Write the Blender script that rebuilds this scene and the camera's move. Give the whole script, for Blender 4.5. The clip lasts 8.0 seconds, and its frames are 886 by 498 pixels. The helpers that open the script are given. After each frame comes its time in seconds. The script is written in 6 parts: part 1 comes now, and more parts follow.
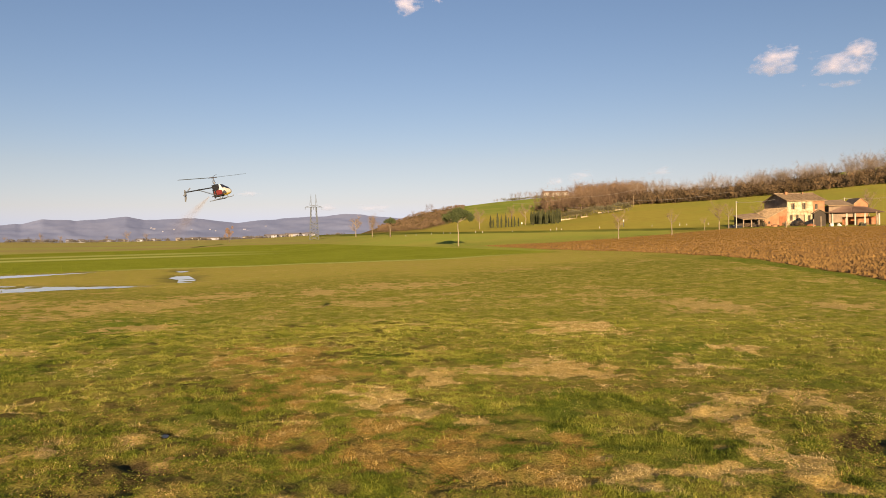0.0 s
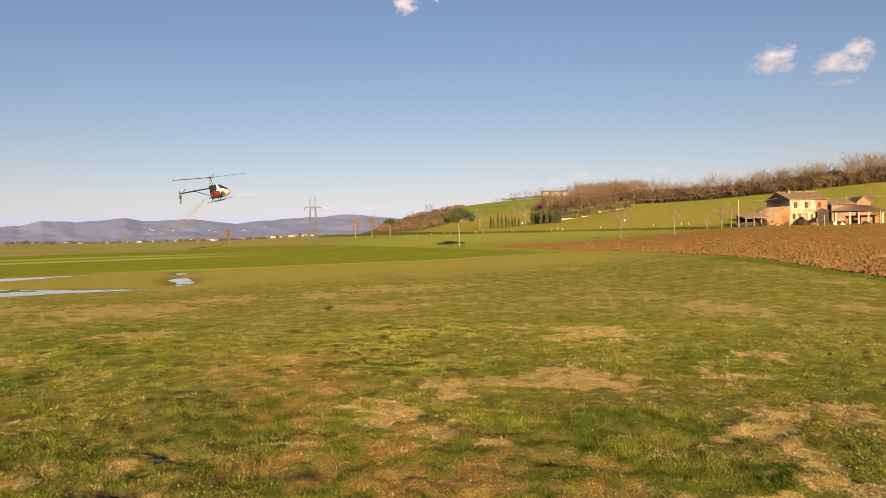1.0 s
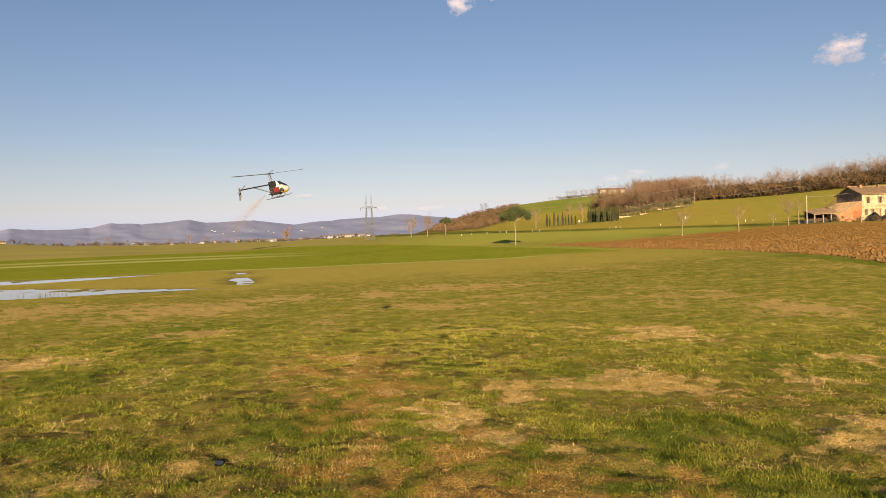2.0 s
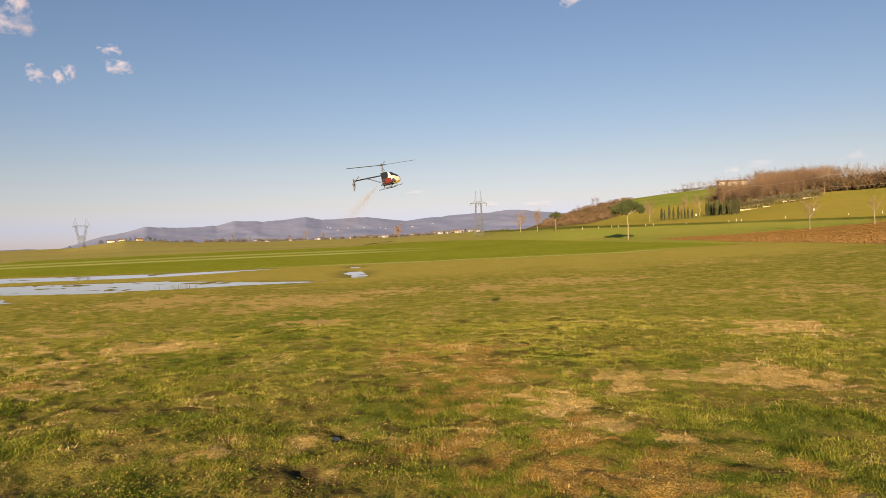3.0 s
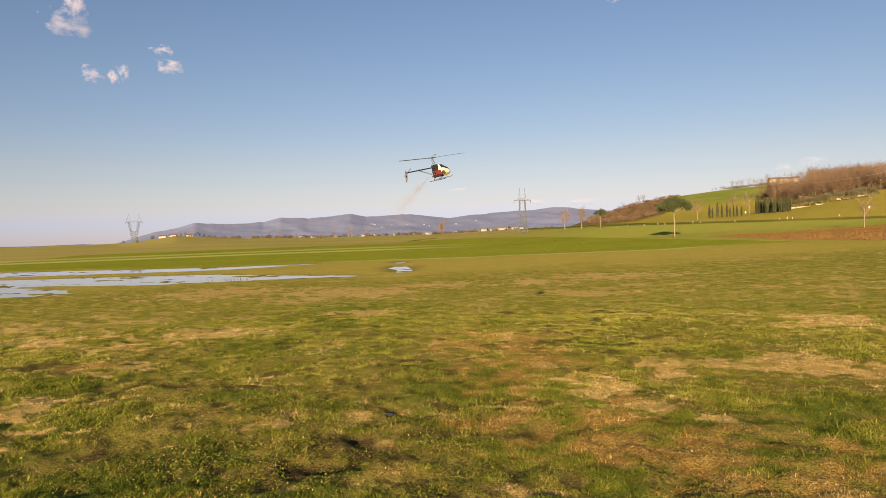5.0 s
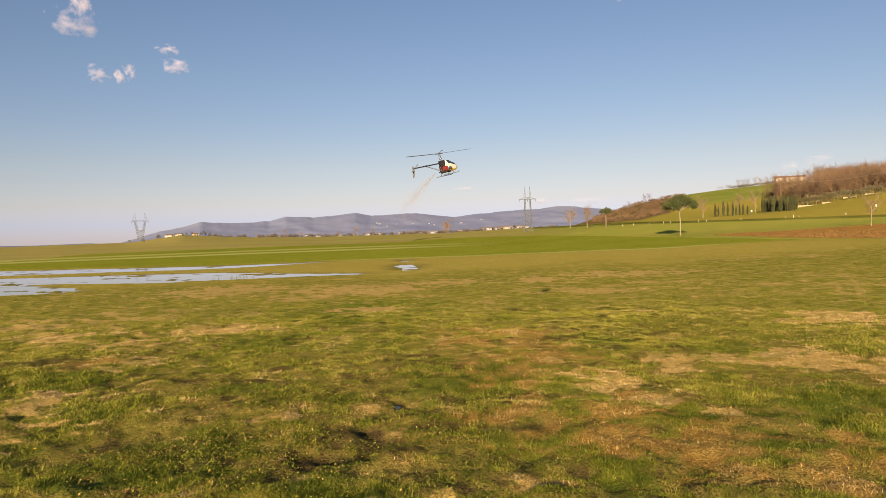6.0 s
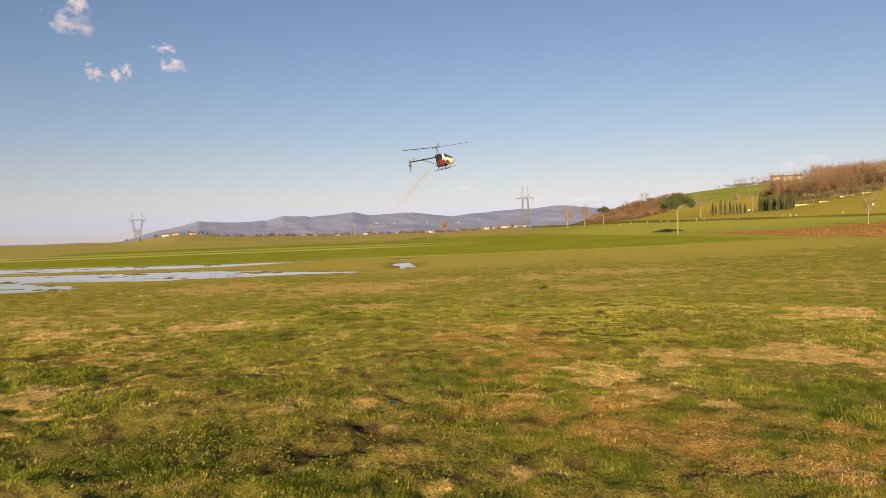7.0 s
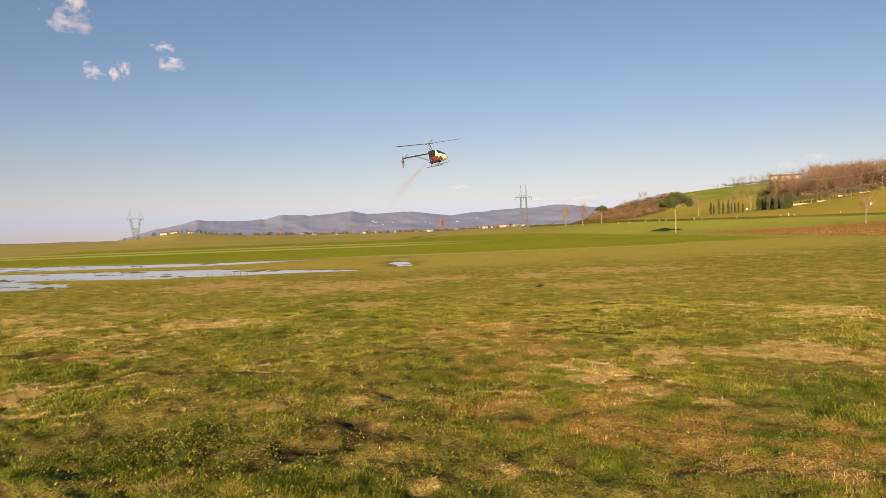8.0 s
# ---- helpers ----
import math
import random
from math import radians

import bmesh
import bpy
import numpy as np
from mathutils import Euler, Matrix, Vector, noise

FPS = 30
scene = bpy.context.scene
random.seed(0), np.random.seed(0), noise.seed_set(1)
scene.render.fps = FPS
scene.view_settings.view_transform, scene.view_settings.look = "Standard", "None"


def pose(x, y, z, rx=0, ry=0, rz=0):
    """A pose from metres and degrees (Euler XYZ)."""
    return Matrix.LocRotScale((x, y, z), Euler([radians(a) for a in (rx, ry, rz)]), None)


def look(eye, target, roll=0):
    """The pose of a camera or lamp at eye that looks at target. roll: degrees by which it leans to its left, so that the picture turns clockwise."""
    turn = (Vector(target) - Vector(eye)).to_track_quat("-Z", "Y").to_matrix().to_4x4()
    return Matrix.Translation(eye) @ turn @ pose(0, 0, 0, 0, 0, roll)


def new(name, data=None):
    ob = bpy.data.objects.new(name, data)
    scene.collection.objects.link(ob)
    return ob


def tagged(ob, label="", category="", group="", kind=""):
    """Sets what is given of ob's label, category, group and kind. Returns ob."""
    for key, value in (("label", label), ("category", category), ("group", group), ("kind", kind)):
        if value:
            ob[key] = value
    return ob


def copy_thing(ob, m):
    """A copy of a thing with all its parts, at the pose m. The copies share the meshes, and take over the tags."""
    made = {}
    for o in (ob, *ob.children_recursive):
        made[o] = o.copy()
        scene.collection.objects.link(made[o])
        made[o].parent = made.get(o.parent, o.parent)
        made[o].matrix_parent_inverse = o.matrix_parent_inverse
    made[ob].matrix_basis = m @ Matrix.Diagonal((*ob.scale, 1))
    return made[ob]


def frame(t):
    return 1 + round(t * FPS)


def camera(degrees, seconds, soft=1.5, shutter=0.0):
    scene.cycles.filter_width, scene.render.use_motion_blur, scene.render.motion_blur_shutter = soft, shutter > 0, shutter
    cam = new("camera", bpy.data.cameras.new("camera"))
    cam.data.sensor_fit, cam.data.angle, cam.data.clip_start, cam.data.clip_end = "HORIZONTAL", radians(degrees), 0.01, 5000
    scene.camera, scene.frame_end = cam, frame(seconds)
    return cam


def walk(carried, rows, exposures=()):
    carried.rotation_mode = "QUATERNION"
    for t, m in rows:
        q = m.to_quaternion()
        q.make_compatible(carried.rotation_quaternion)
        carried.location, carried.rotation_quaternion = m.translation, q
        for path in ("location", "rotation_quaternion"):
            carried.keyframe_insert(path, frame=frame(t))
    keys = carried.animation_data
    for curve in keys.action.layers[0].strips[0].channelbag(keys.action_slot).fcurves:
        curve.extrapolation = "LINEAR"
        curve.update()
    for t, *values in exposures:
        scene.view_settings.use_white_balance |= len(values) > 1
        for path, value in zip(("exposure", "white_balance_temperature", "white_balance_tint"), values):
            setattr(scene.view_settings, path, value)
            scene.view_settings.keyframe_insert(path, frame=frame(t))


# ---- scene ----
cam = camera(62.58, 8.0, soft=0.7)
# seconds, place of the eye, then yaw, pitch and lean in degrees
ROWS = [
    (0, -0.024, 0.015, 3.025, -0.39, -0.87, -1.14),
    (0.5, -0.156, 0.542, 3.069, -0.41, -0.88, -1.21),
    (1, -0.299, 1.016, 3.096, -0.45, -0.87, -1.37),
    (1.2, -0.345, 1.19, 3.1, -0.22, -0.87, -1.43),
    (2.3, -0.484, 1.56, 3.01, 6.2, -0.76, -1.83),
    (2.5, -0.484, 1.525, 2.991, 7.87, -0.74, -1.86),
    (3, -0.429, 1.374, 2.906, 12.47, -0.87, -2.01),
    (3.5, -0.358, 1.225, 2.804, 15.25, -0.87, -1.97),
    (4, -0.339, 1.072, 2.764, 15.78, -0.91, -1.74),
    (4.5, -0.365, 0.893, 2.768, 15.73, -0.94, -1.71),
    (6, -0.394, 0.661, 2.687, 16.28, -1.04, -1.74),
    (6.5, -0.404, 0.676, 2.635, 16.16, -1.07, -1.7),
    (7, -0.401, 0.726, 2.583, 16.1, -1.1, -1.76),
    (7.5, -0.38, 0.776, 2.554, 16.04, -1.16, -1.75),
    (8, -0.327, 0.841, 2.538, 15.98, -1.18, -1.7),
]
walk(cam, [(t, pose(x, y, z, 0, 0, yaw) @ pose(0, 0, 0, 90 + pitch) @ pose(0, 0, 0, 0, 0, lean))
           for t, x, y, z, yaw, pitch, lean in ROWS])

# ---- world, sun, exposure ----
SUN_UP, SUN_AZ = 11.6, 177.2   # the sun stands low behind the first view
scene.view_settings.exposure = 1.32
world = bpy.data.worlds.new("world")
scene.world = world
world.use_nodes = True
wn = world.node_tree
sky = wn.nodes.new("ShaderNodeTexSky")
sky.sky_type, sky.sun_disc = "NISHITA", False
sky.sun_elevation, sky.sun_rotation = radians(SUN_UP), radians(SUN_AZ)
sky.air_density, sky.dust_density, sky.ozone_density = 1.0, 0.2, 1.2
sky.altitude = 100
tint = wn.nodes.new("ShaderNodeMix")
tint.data_type, tint.blend_type = "RGBA", "MULTIPLY"
tint.inputs[0].default_value = 1.0
split = wn.nodes.new("ShaderNodeSeparateColor")
warm = wn.nodes.new("ShaderNodeMath")
warm.operation = "DIVIDE"
fade = wn.nodes.new("ShaderNodeMath")
fade.operation, fade.inputs[1].default_value = "MULTIPLY", 0.5
haze = wn.nodes.new("ShaderNodeValToRGB")      # the yellow rim of the sky lies in bluish haze
rim = haze.color_ramp.elements
rim.new(0.4)
rim.new(0.7)
for stop, (place, tone) in zip(rim, ((0.18, (0.66, 0.66, 0.77, 1)), (0.40, (0.72, 0.63, 0.75, 1)),
                                      (0.68, (0.675, 0.61, 0.88, 1)), (0.95, (0.56, 0.60, 1.22, 1)))):
    stop.position, stop.color = place, tone
wn.links.new(sky.outputs[0], split.inputs[0])
wn.links.new(split.outputs[0], warm.inputs[0])
wn.links.new(split.outputs[2], warm.inputs[1])
wn.links.new(warm.outputs[0], fade.inputs[0])
wn.links.new(fade.outputs[0], haze.inputs[0])
wn.links.new(haze.outputs[0], tint.inputs[7])
wn.links.new(sky.outputs[0], tint.inputs[6])
wn.links.new(tint.outputs[2], wn.nodes["Background"].inputs[0])
wn.nodes["Background"].inputs[1].default_value = 0.056

sun = new("sun", bpy.data.lights.new("sun", "SUN"))
sun.data.energy, sun.data.angle, sun.data.color = 5.0, radians(0.55), (1.0, 0.73, 0.42)
_sa, _su = radians(SUN_AZ), radians(SUN_UP)
SUN_DIR = Vector((math.sin(_sa) * math.cos(_su), math.cos(_sa) * math.cos(_su), math.sin(_su)))
sun.matrix_world = look(SUN_DIR * 50, (0, 0, 0))

# ---- helpers: noise, meshes ----
RNG = np.random.default_rng(7)
CX, CY = -0.38, 0.80          # the middle of the plan


def hash2(ix, iy, seed):
    h = (ix.astype(np.int64) * 374761393 + iy.astype(np.int64) * 668265263 + seed * 1442695041) & 0xFFFFFFFF
    h = ((h ^ (h >> 13)) * 1274126177) & 0xFFFFFFFF
    return ((h ^ (h >> 16)) & 0xFFFF) / 65535.0


def vnoise(x, y, seed=0):
    """Smooth noise from 0 to 1 with cells 1 m wide."""
    x, y = np.asarray(x, float), np.asarray(y, float)
    fx, fy = np.floor(x), np.floor(y)
    u, v = x - fx, y - fy
    u, v = u * u * (3 - 2 * u), v * v * (3 - 2 * v)
    a, b = hash2(fx, fy, seed), hash2(fx + 1, fy, seed)
    c, d = hash2(fx, fy + 1, seed), hash2(fx + 1, fy + 1, seed)
    return (a * (1 - u) + b * u) * (1 - v) + (c * (1 - u) + d * u) * v


def fbm(x, y, size, octaves=4, seed=0):
    total, amp, norm = 0.0, 1.0, 0.0
    for k in range(octaves):
        s = 2.0 ** k / size
        total = total + amp * vnoise(np.asarray(x) * s + 17 * k, np.asarray(y) * s - 31 * k, seed + k)
        norm += amp
        amp *= 0.55
    return total / norm


def step(a, b, v):
    s = np.clip((v - a) / (b - a), 0, 1)
    return s * s * (3 - 2 * s)


def polar(x, y):
    dx, dy = np.asarray(x, float) - CX, np.asarray(y, float) - CY
    return np.hypot(dx, dy), np.degrees(np.arctan2(dx, dy))


def at(az, r):
    a = radians(az)
    return CX + r * math.sin(a), CY + r * math.cos(a)


class Soup:
    """Vertices and faces of one mesh in the making."""

    def __init__(self):
        self.v, self.f = [], []

    def add(self, verts, faces):
        n = len(self.v)
        self.v.extend(tuple(p) for p in verts)
        self.f.extend(tuple(n + i for i in f) for f in faces)
        return self

    def box(self, x0, y0, z0, x1, y1, z1, m=None, bevel=0.0):
        b = bevel
        if b:
            vs, fs = [], []
            for z, k in ((z0, b), (z0 + b, 0), (z1 - b, 0), (z1, b)):
                vs += [(x0 + k, y0 + k, z), (x1 - k, y0 + k, z), (x1 - k, y1 - k, z), (x0 + k, y1 - k, z)]
            fs = [(3, 2, 1, 0), (12, 13, 14, 15)]
            for ring in range(3):
                for i in range(4):
                    j = (i + 1) % 4
                    fs.append((ring * 4 + i, ring * 4 + j, ring * 4 + 4 + j, ring * 4 + 4 + i))
        else:
            vs = [(x, y, z) for z in (z0, z1) for x, y in ((x0, y0), (x1, y0), (x1, y1), (x0, y1))]
            fs = [(3, 2, 1, 0), (4, 5, 6, 7), (0, 1, 5, 4), (1, 2, 6, 5), (2, 3, 7, 6), (3, 0, 4, 7)]
        if m is not None:
            vs = [tuple(m @ Vector(p)) for p in vs]
        return self.add(vs, fs)

    def tube(self, p, q, r0, r1=None, n=6, caps=True):
        p, q = Vector(p), Vector(q)
        r1 = r0 if r1 is None else r1
        d = (q - p).normalized()
        a = d.orthogonal().normalized()
        b = d.cross(a)
        vs = []
        for c, r in ((p, r0), (q, r1)):
            vs += [c + (a * math.cos(2 * math.pi * i / n) + b * math.sin(2 * math.pi * i / n)) * r for i in range(n)]
        fs = [(i, (i + 1) % n, n + (i + 1) % n, n + i) for i in range(n)]
        if caps:
            fs += [tuple(range(n - 1, -1, -1)), tuple(range(n, 2 * n))]
        return self.add(vs, fs)

    def pipe(self, points, radii, n=6):
        pts = [Vector(p) for p in points]
        vs, fs = [], []
        a = None
        for k, p in enumerate(pts):
            d = (pts[min(k + 1, len(pts) - 1)] - pts[max(k - 1, 0)]).normalized()
            a = d.orthogonal().normalized() if a is None else (a - d * a.dot(d)).normalized()
            b = d.cross(a)
            r = radii[k] if isinstance(radii, (list, tuple)) else radii
            vs += [p + (a * math.cos(2 * math.pi * i / n) + b * math.sin(2 * math.pi * i / n)) * r for i in range(n)]
        for k in range(len(pts) - 1):
            fs += [(k * n + i, k * n + (i + 1) % n, (k + 1) * n + (i + 1) % n, (k + 1) * n + i) for i in range(n)]
        fs += [tuple(range(n - 1, -1, -1)), tuple((len(pts) - 1) * n + i for i in range(n))]
        return self.add(vs, fs)

    def loft(self, rings, close=True, wrap=False):
        n = len(rings[0])
        vs = [p for ring in rings for p in ring]
        fs = []
        for k in range(len(rings) - (0 if wrap else 1)):
            o = (k + 1) % len(rings) * n
            fs += [(k * n + i, k * n + (i + 1) % n, o + (i + 1) % n, o + i) for i in range(n)]
        if close:
            fs += [tuple(range(n - 1, -1, -1)), tuple((len(rings) - 1) * n + i for i in range(n))]
        return self.add(vs, fs)

    def mesh(self, name, material=None, smooth=False):
        me = bpy.data.meshes.new(name)
        me.from_pydata(self.v, [], self.f)
        if material:
            me.materials.append(material)
        if smooth:
            me.polygons.foreach_set("use_smooth", [True] * len(me.polygons))
        me.update()
        return me


def part(name, soup, material, parent, label="", smooth=False):
    ob = new(name, soup.mesh(name, material, smooth) if isinstance(soup, Soup) else soup)
    ob.parent = parent
    if label:
        ob["label"] = label
    return ob


def thing(name, label, category, m=None, group="", kind=""):
    ob = new(name)
    ob.empty_display_size = 0.2
    if m is not None:
        ob.matrix_world = m
    return tagged(ob, label, category, group, kind)


def array_mesh(name, verts, faces, material, smooth=False, **attrs):
    """A mesh from numpy arrays: verts n x 3, faces m x 3 or m x 4; attrs are floats, one a vertex."""
    me = bpy.data.meshes.new(name)
    verts, faces = np.asarray(verts, np.float32), np.asarray(faces, np.int32)
    k = faces.shape[1]
    me.vertices.add(len(verts))
    me.vertices.foreach_set("co", verts.ravel())
    me.loops.add(faces.size)
    me.loops.foreach_set("vertex_index", faces.ravel())
    me.polygons.add(len(faces))
    me.polygons.foreach_set("loop_start", np.arange(0, faces.size, k, dtype=np.int32))
    for key, value in attrs.items():
        me.attributes.new(key, "FLOAT", "POINT").data.foreach_set("value", np.asarray(value, np.float32))
    me.materials.append(material)
    me.update(calc_edges=True)
    me.polygons.foreach_set("use_smooth", np.full(len(faces), smooth))
    me.validate()
    return me


# ---- materials ----
class Nodes:
    def __init__(self, name):
        self.m = bpy.data.materials.new(name)
        self.m.use_nodes = True
        self.t = self.m.node_tree
        self.out = self.t.nodes["Material Output"]
        self.bsdf = self.t.nodes["Principled BSDF"]

    def node(self, kind, **inputs):
        n = self.t.nodes.new(kind)
        for key, value in inputs.items():
            self.put(n.inputs[key.replace("_", " ")], value)
        return n

    def put(self, socket, value):
        if isinstance(value, bpy.types.NodeSocket):
            self.t.links.new(value, socket)
        elif isinstance(value, tuple) and len(value) == 3 and socket.type == "RGBA":
            socket.default_value = (*value, 1)
        else:
            socket.default_value = value

    def noise(self, scale, detail=4, rough=0.6, coords=None, stretch=None):
        if coords is None:
            coords = self.t.nodes.new("ShaderNodeTexCoord").outputs["Object"]
        if stretch:
            mp = self.node("ShaderNodeMapping", Scale=stretch)
            self.put(mp.inputs["Vector"], coords)
            coords = mp.outputs[0]
        n = self.node("ShaderNodeTexNoise", Vector=coords, Scale=scale, Detail=detail, Roughness=rough)
        return n.outputs["Fac"]

    def ramp(self, fac, *stops):
        n = self.t.nodes.new("ShaderNodeValToRGB")
        e = n.color_ramp.elements
        while len(e) < len(stops):
            e.new(0.5)
        for el, (pos, col) in zip(e, stops):
            el.position = pos
            el.color = (*col, 1) if isinstance(col, tuple) else (col, col, col, 1)
        self.put(n.inputs[0], fac)
        return n.outputs[0]

    def mix(self, fac, a, b, blend="MIX"):
        n = self.t.nodes.new("ShaderNodeMix")
        n.data_type, n.blend_type = "RGBA", blend
        self.put(n.inputs[0], fac), self.put(n.inputs[6], a), self.put(n.inputs[7], b)
        return n.outputs[2]

    def math(self, op, a, b=0.0):
        n = self.t.nodes.new("ShaderNodeMath")
        n.operation = op
        self.put(n.inputs[0], a), self.put(n.inputs[1], b)
        return n.outputs[0]

    def attr(self, name):
        n = self.t.nodes.new("ShaderNodeAttribute")
        n.attribute_name = name
        return n.outputs["Fac"]

    def bump(self, height, strength=0.5, distance=0.02):
        n = self.node("ShaderNodeBump", Strength=strength, Distance=distance, Height=height)
        self.put(self.bsdf.inputs["Normal"], n.outputs[0])

    def relief(self, scale, amount):
        """Fine rough relief, like turf or soil: the normal tilted by noise."""
        tex = self.t.nodes.new("ShaderNodeTexCoord").outputs["Object"]
        nz = self.node("ShaderNodeTexNoise", Vector=tex, Scale=scale, Detail=2.0)
        off = self.node("ShaderNodeVectorMath", Vector=nz.outputs["Color"])
        off.operation = "SUBTRACT"
        off.inputs[1].default_value = (0.5, 0.5, 0.5)
        mul = self.node("ShaderNodeVectorMath", Vector=off.outputs[0])
        mul.operation = "SCALE"
        mul.inputs["Scale"].default_value = amount
        geo = self.t.nodes.new("ShaderNodeNewGeometry")
        add = self.node("ShaderNodeVectorMath", Vector=mul.outputs[0])
        add.operation = "ADD"
        self.put(add.inputs[1], geo.outputs["Normal"])
        nrm = self.node("ShaderNodeVectorMath", Vector=add.outputs[0])
        nrm.operation = "NORMALIZE"
        self.put(self.bsdf.inputs["Normal"], nrm.outputs[0])

    def set(self, **inputs):
        for key, value in inputs.items():
            self.put(self.bsdf.inputs[key.replace("_", " ")], value)
        return self


def surface(name, c1, c2, scale, rough=0.8, metal=0.0, bump=0.2, distance=0.01, fine=8.0, spread=0.12):
    """A worn surface: two tones in large stains, a finer grain over them, and relief."""
    n = Nodes(name)
    big = n.ramp(n.noise(scale, 5), (0.35, c1), (0.65, c2))
    grain = n.noise(scale * fine, 3)
    col = n.mix(n.ramp(grain, (0.3, 0.0), (0.7, 1.0)), big, n.mix(1.0, big, (1 - spread * 2, 1 - spread * 2, 1 - spread * 2), "MULTIPLY"))
    n.set(Base_Color=col, Roughness=rough, Metallic=metal)
    if bump:
        n.bump(grain, bump, distance)
    return n.m

# ---- the lie of the land ----
# heights of the land by bearing (degrees to the right of the first view), at rising distances
BEAR = [-180, -60, -47, -40, -36, -31, -25, -16, -9, -6, -4, -1, 2, 5, 9.5, 14.5, 18, 22, 27.5, 31.5, 45, 90, 180]
Z130 = [0, 0, 0, 0, 0, 0, 0, 0.2, 0.6, 0.9, 1.1, 1.4, 1.7, 1.9, 2.1, 2.4, 2.8, 3.4, 3.5, 3.4, 3, 0, 0]
Z152 = [0, 0, 0, 0, 0.05, 0.05, 0.1, 0.3, 0.8, 1.2, 1.5, 1.7, 1.95, 2.15, 2.4, 2.7, 3.05, 3.55, 3.65, 3.6, 3.2, 0, 0]
Z170 = [0, 0, 0.2, 0.2, 0.3, 0.3, 0.4, 0.6, 1.6, 2.6, 3.5, 4.1, 4.3, 4.3, 4.3, 4.3, 4.3, 4.25, 4.15, 4.15, 4, 0, 0]
Z330 = [0, 0, 1.2, 1.6, 2, 2, 1.8, 2.2, 3.5, 5.0, 5.8, 6.9, 8.6, 9, 10.8, 15.4, 16, 17.1, 18.8, 20.2, 20, 5, 0]
Z600 = [0, 0, 2, 3.5, 9.5, 6, 4.5, 4.8, 7.4, 8, 15, 25, 30, 33.5, 36.5, 35, 34, 36, 44, 49, 52, 10, 0]
Z1500 = [0, 4, 6, 8, 10, 8, 8, 7.5, 9, 10, 12, 20, 30, 33, 36, 35, 34, 36, 44, 49, 52, 10, 0]
RADII = [0, 30, 130, 152, 170, 330, 600, 1500, 6000]

STRAW = [(-0.1, 16.0, 0.5, 0.7), (1.0, 16.5, 0.7, 0.8), (2.1, 17.0, 0.6, 1.0), (2.9, 16.1, 0.8, 1.0), (5.8, 16.5, 0.7, 0.6), (4.6, 23.7, 1.2, 1.7), (11.0, 29.7, 1.3, 1.9), (3.2, 23.0, 0.5, 0.8),
         (-1.1, 13.9, 0.6, 0.7), (-0.3, 12.4, 0.6, 0.5), (-0.4, 14.8, 0.3, 0.5), (15.5, 28.2, 1.2, 1.4), (4.7, 12.4, 0.7, 0.9), (4.4, 10.4, 0.5, 0.8), (6.7, 13.1, 0.7, 0.9), (3.4, 9.3, 0.4, 0.6),
         (4.7, 9.0, 0.3, 0.8), (2.3, 9.0, 0.3, 0.5), (-2.4, 44.8, 4.0, 2.6), (-6.6, 40.5, 1.7, 2.1), (0.4, 11.8, 0.3, 0.4), (7.9, 18.8, 0.6, 0.6)]
STRAW += [(-17.8, 18.5, 1.8, 1.3), (-21.3, 20.6, 1.4, 1.3), (-14.3, 17.4, 0.9, 0.8), (-13.4, 20.3, 1.4, 1.2), (-14.1, 19.0, 0.9, 0.9), (-23.4, 36.3, 3.5, 4.6), (-16.2, 35.5, 2.7, 3.9), (-13.6, 36.0, 1.6, 3.4),
          (-2.6, 15.9, 0.3, 0.4), (-1.9, 14.7, 0.2, 0.3), (-11.0, 10.9, 0.5, 0.8), (-9.1, 9.0, 0.5, 0.7), (-4.3, 7.9, 0.1, 0.2), (-3.8, 8.1, 0.2, 0.2), (-3.9, 9.9, 0.1, 0.3), (-4.9, 11.4, 0.2, 0.2),
          (-2.6, 7.9, 0.2, 0.3), (-1.7, 8.4, 0.3, 0.2), (-12.3, 40.0, 2.5, 2.5), (-10.8, 26.1, 1.4, 0.9), (-11.7, 14.5, 0.7, 0.8), (-6.0, 10.5, 0.4, 0.4)]
RED = [(-4.2, 20.0, 1.4, 1.1), (-2.9, 16.3, 1.0, 1.4), (-1.2, 11.8, 0.8, 1.3), (0.3, 10.3, 0.7, 1.0), (1.3, 9.3, 0.7, 0.8), (-2.0, 10.7, 0.5, 0.9), (-4.4, 18.5, 1.3, 1.0), (-3.2, 14.2, 0.6, 1.1),
       (-2.5, 11.7, 0.5, 0.9), (-0.9, 10.0, 0.8, 0.5), (1.0, 9.2, 0.5, 0.6), (0.2, 10.4, 0.6, 0.8), (-12.8, 14.6, 0.4, 0.6), (-0.8, 11.5, 0.7, 0.8), (1.9, 10.0, 0.2, 1.0)]
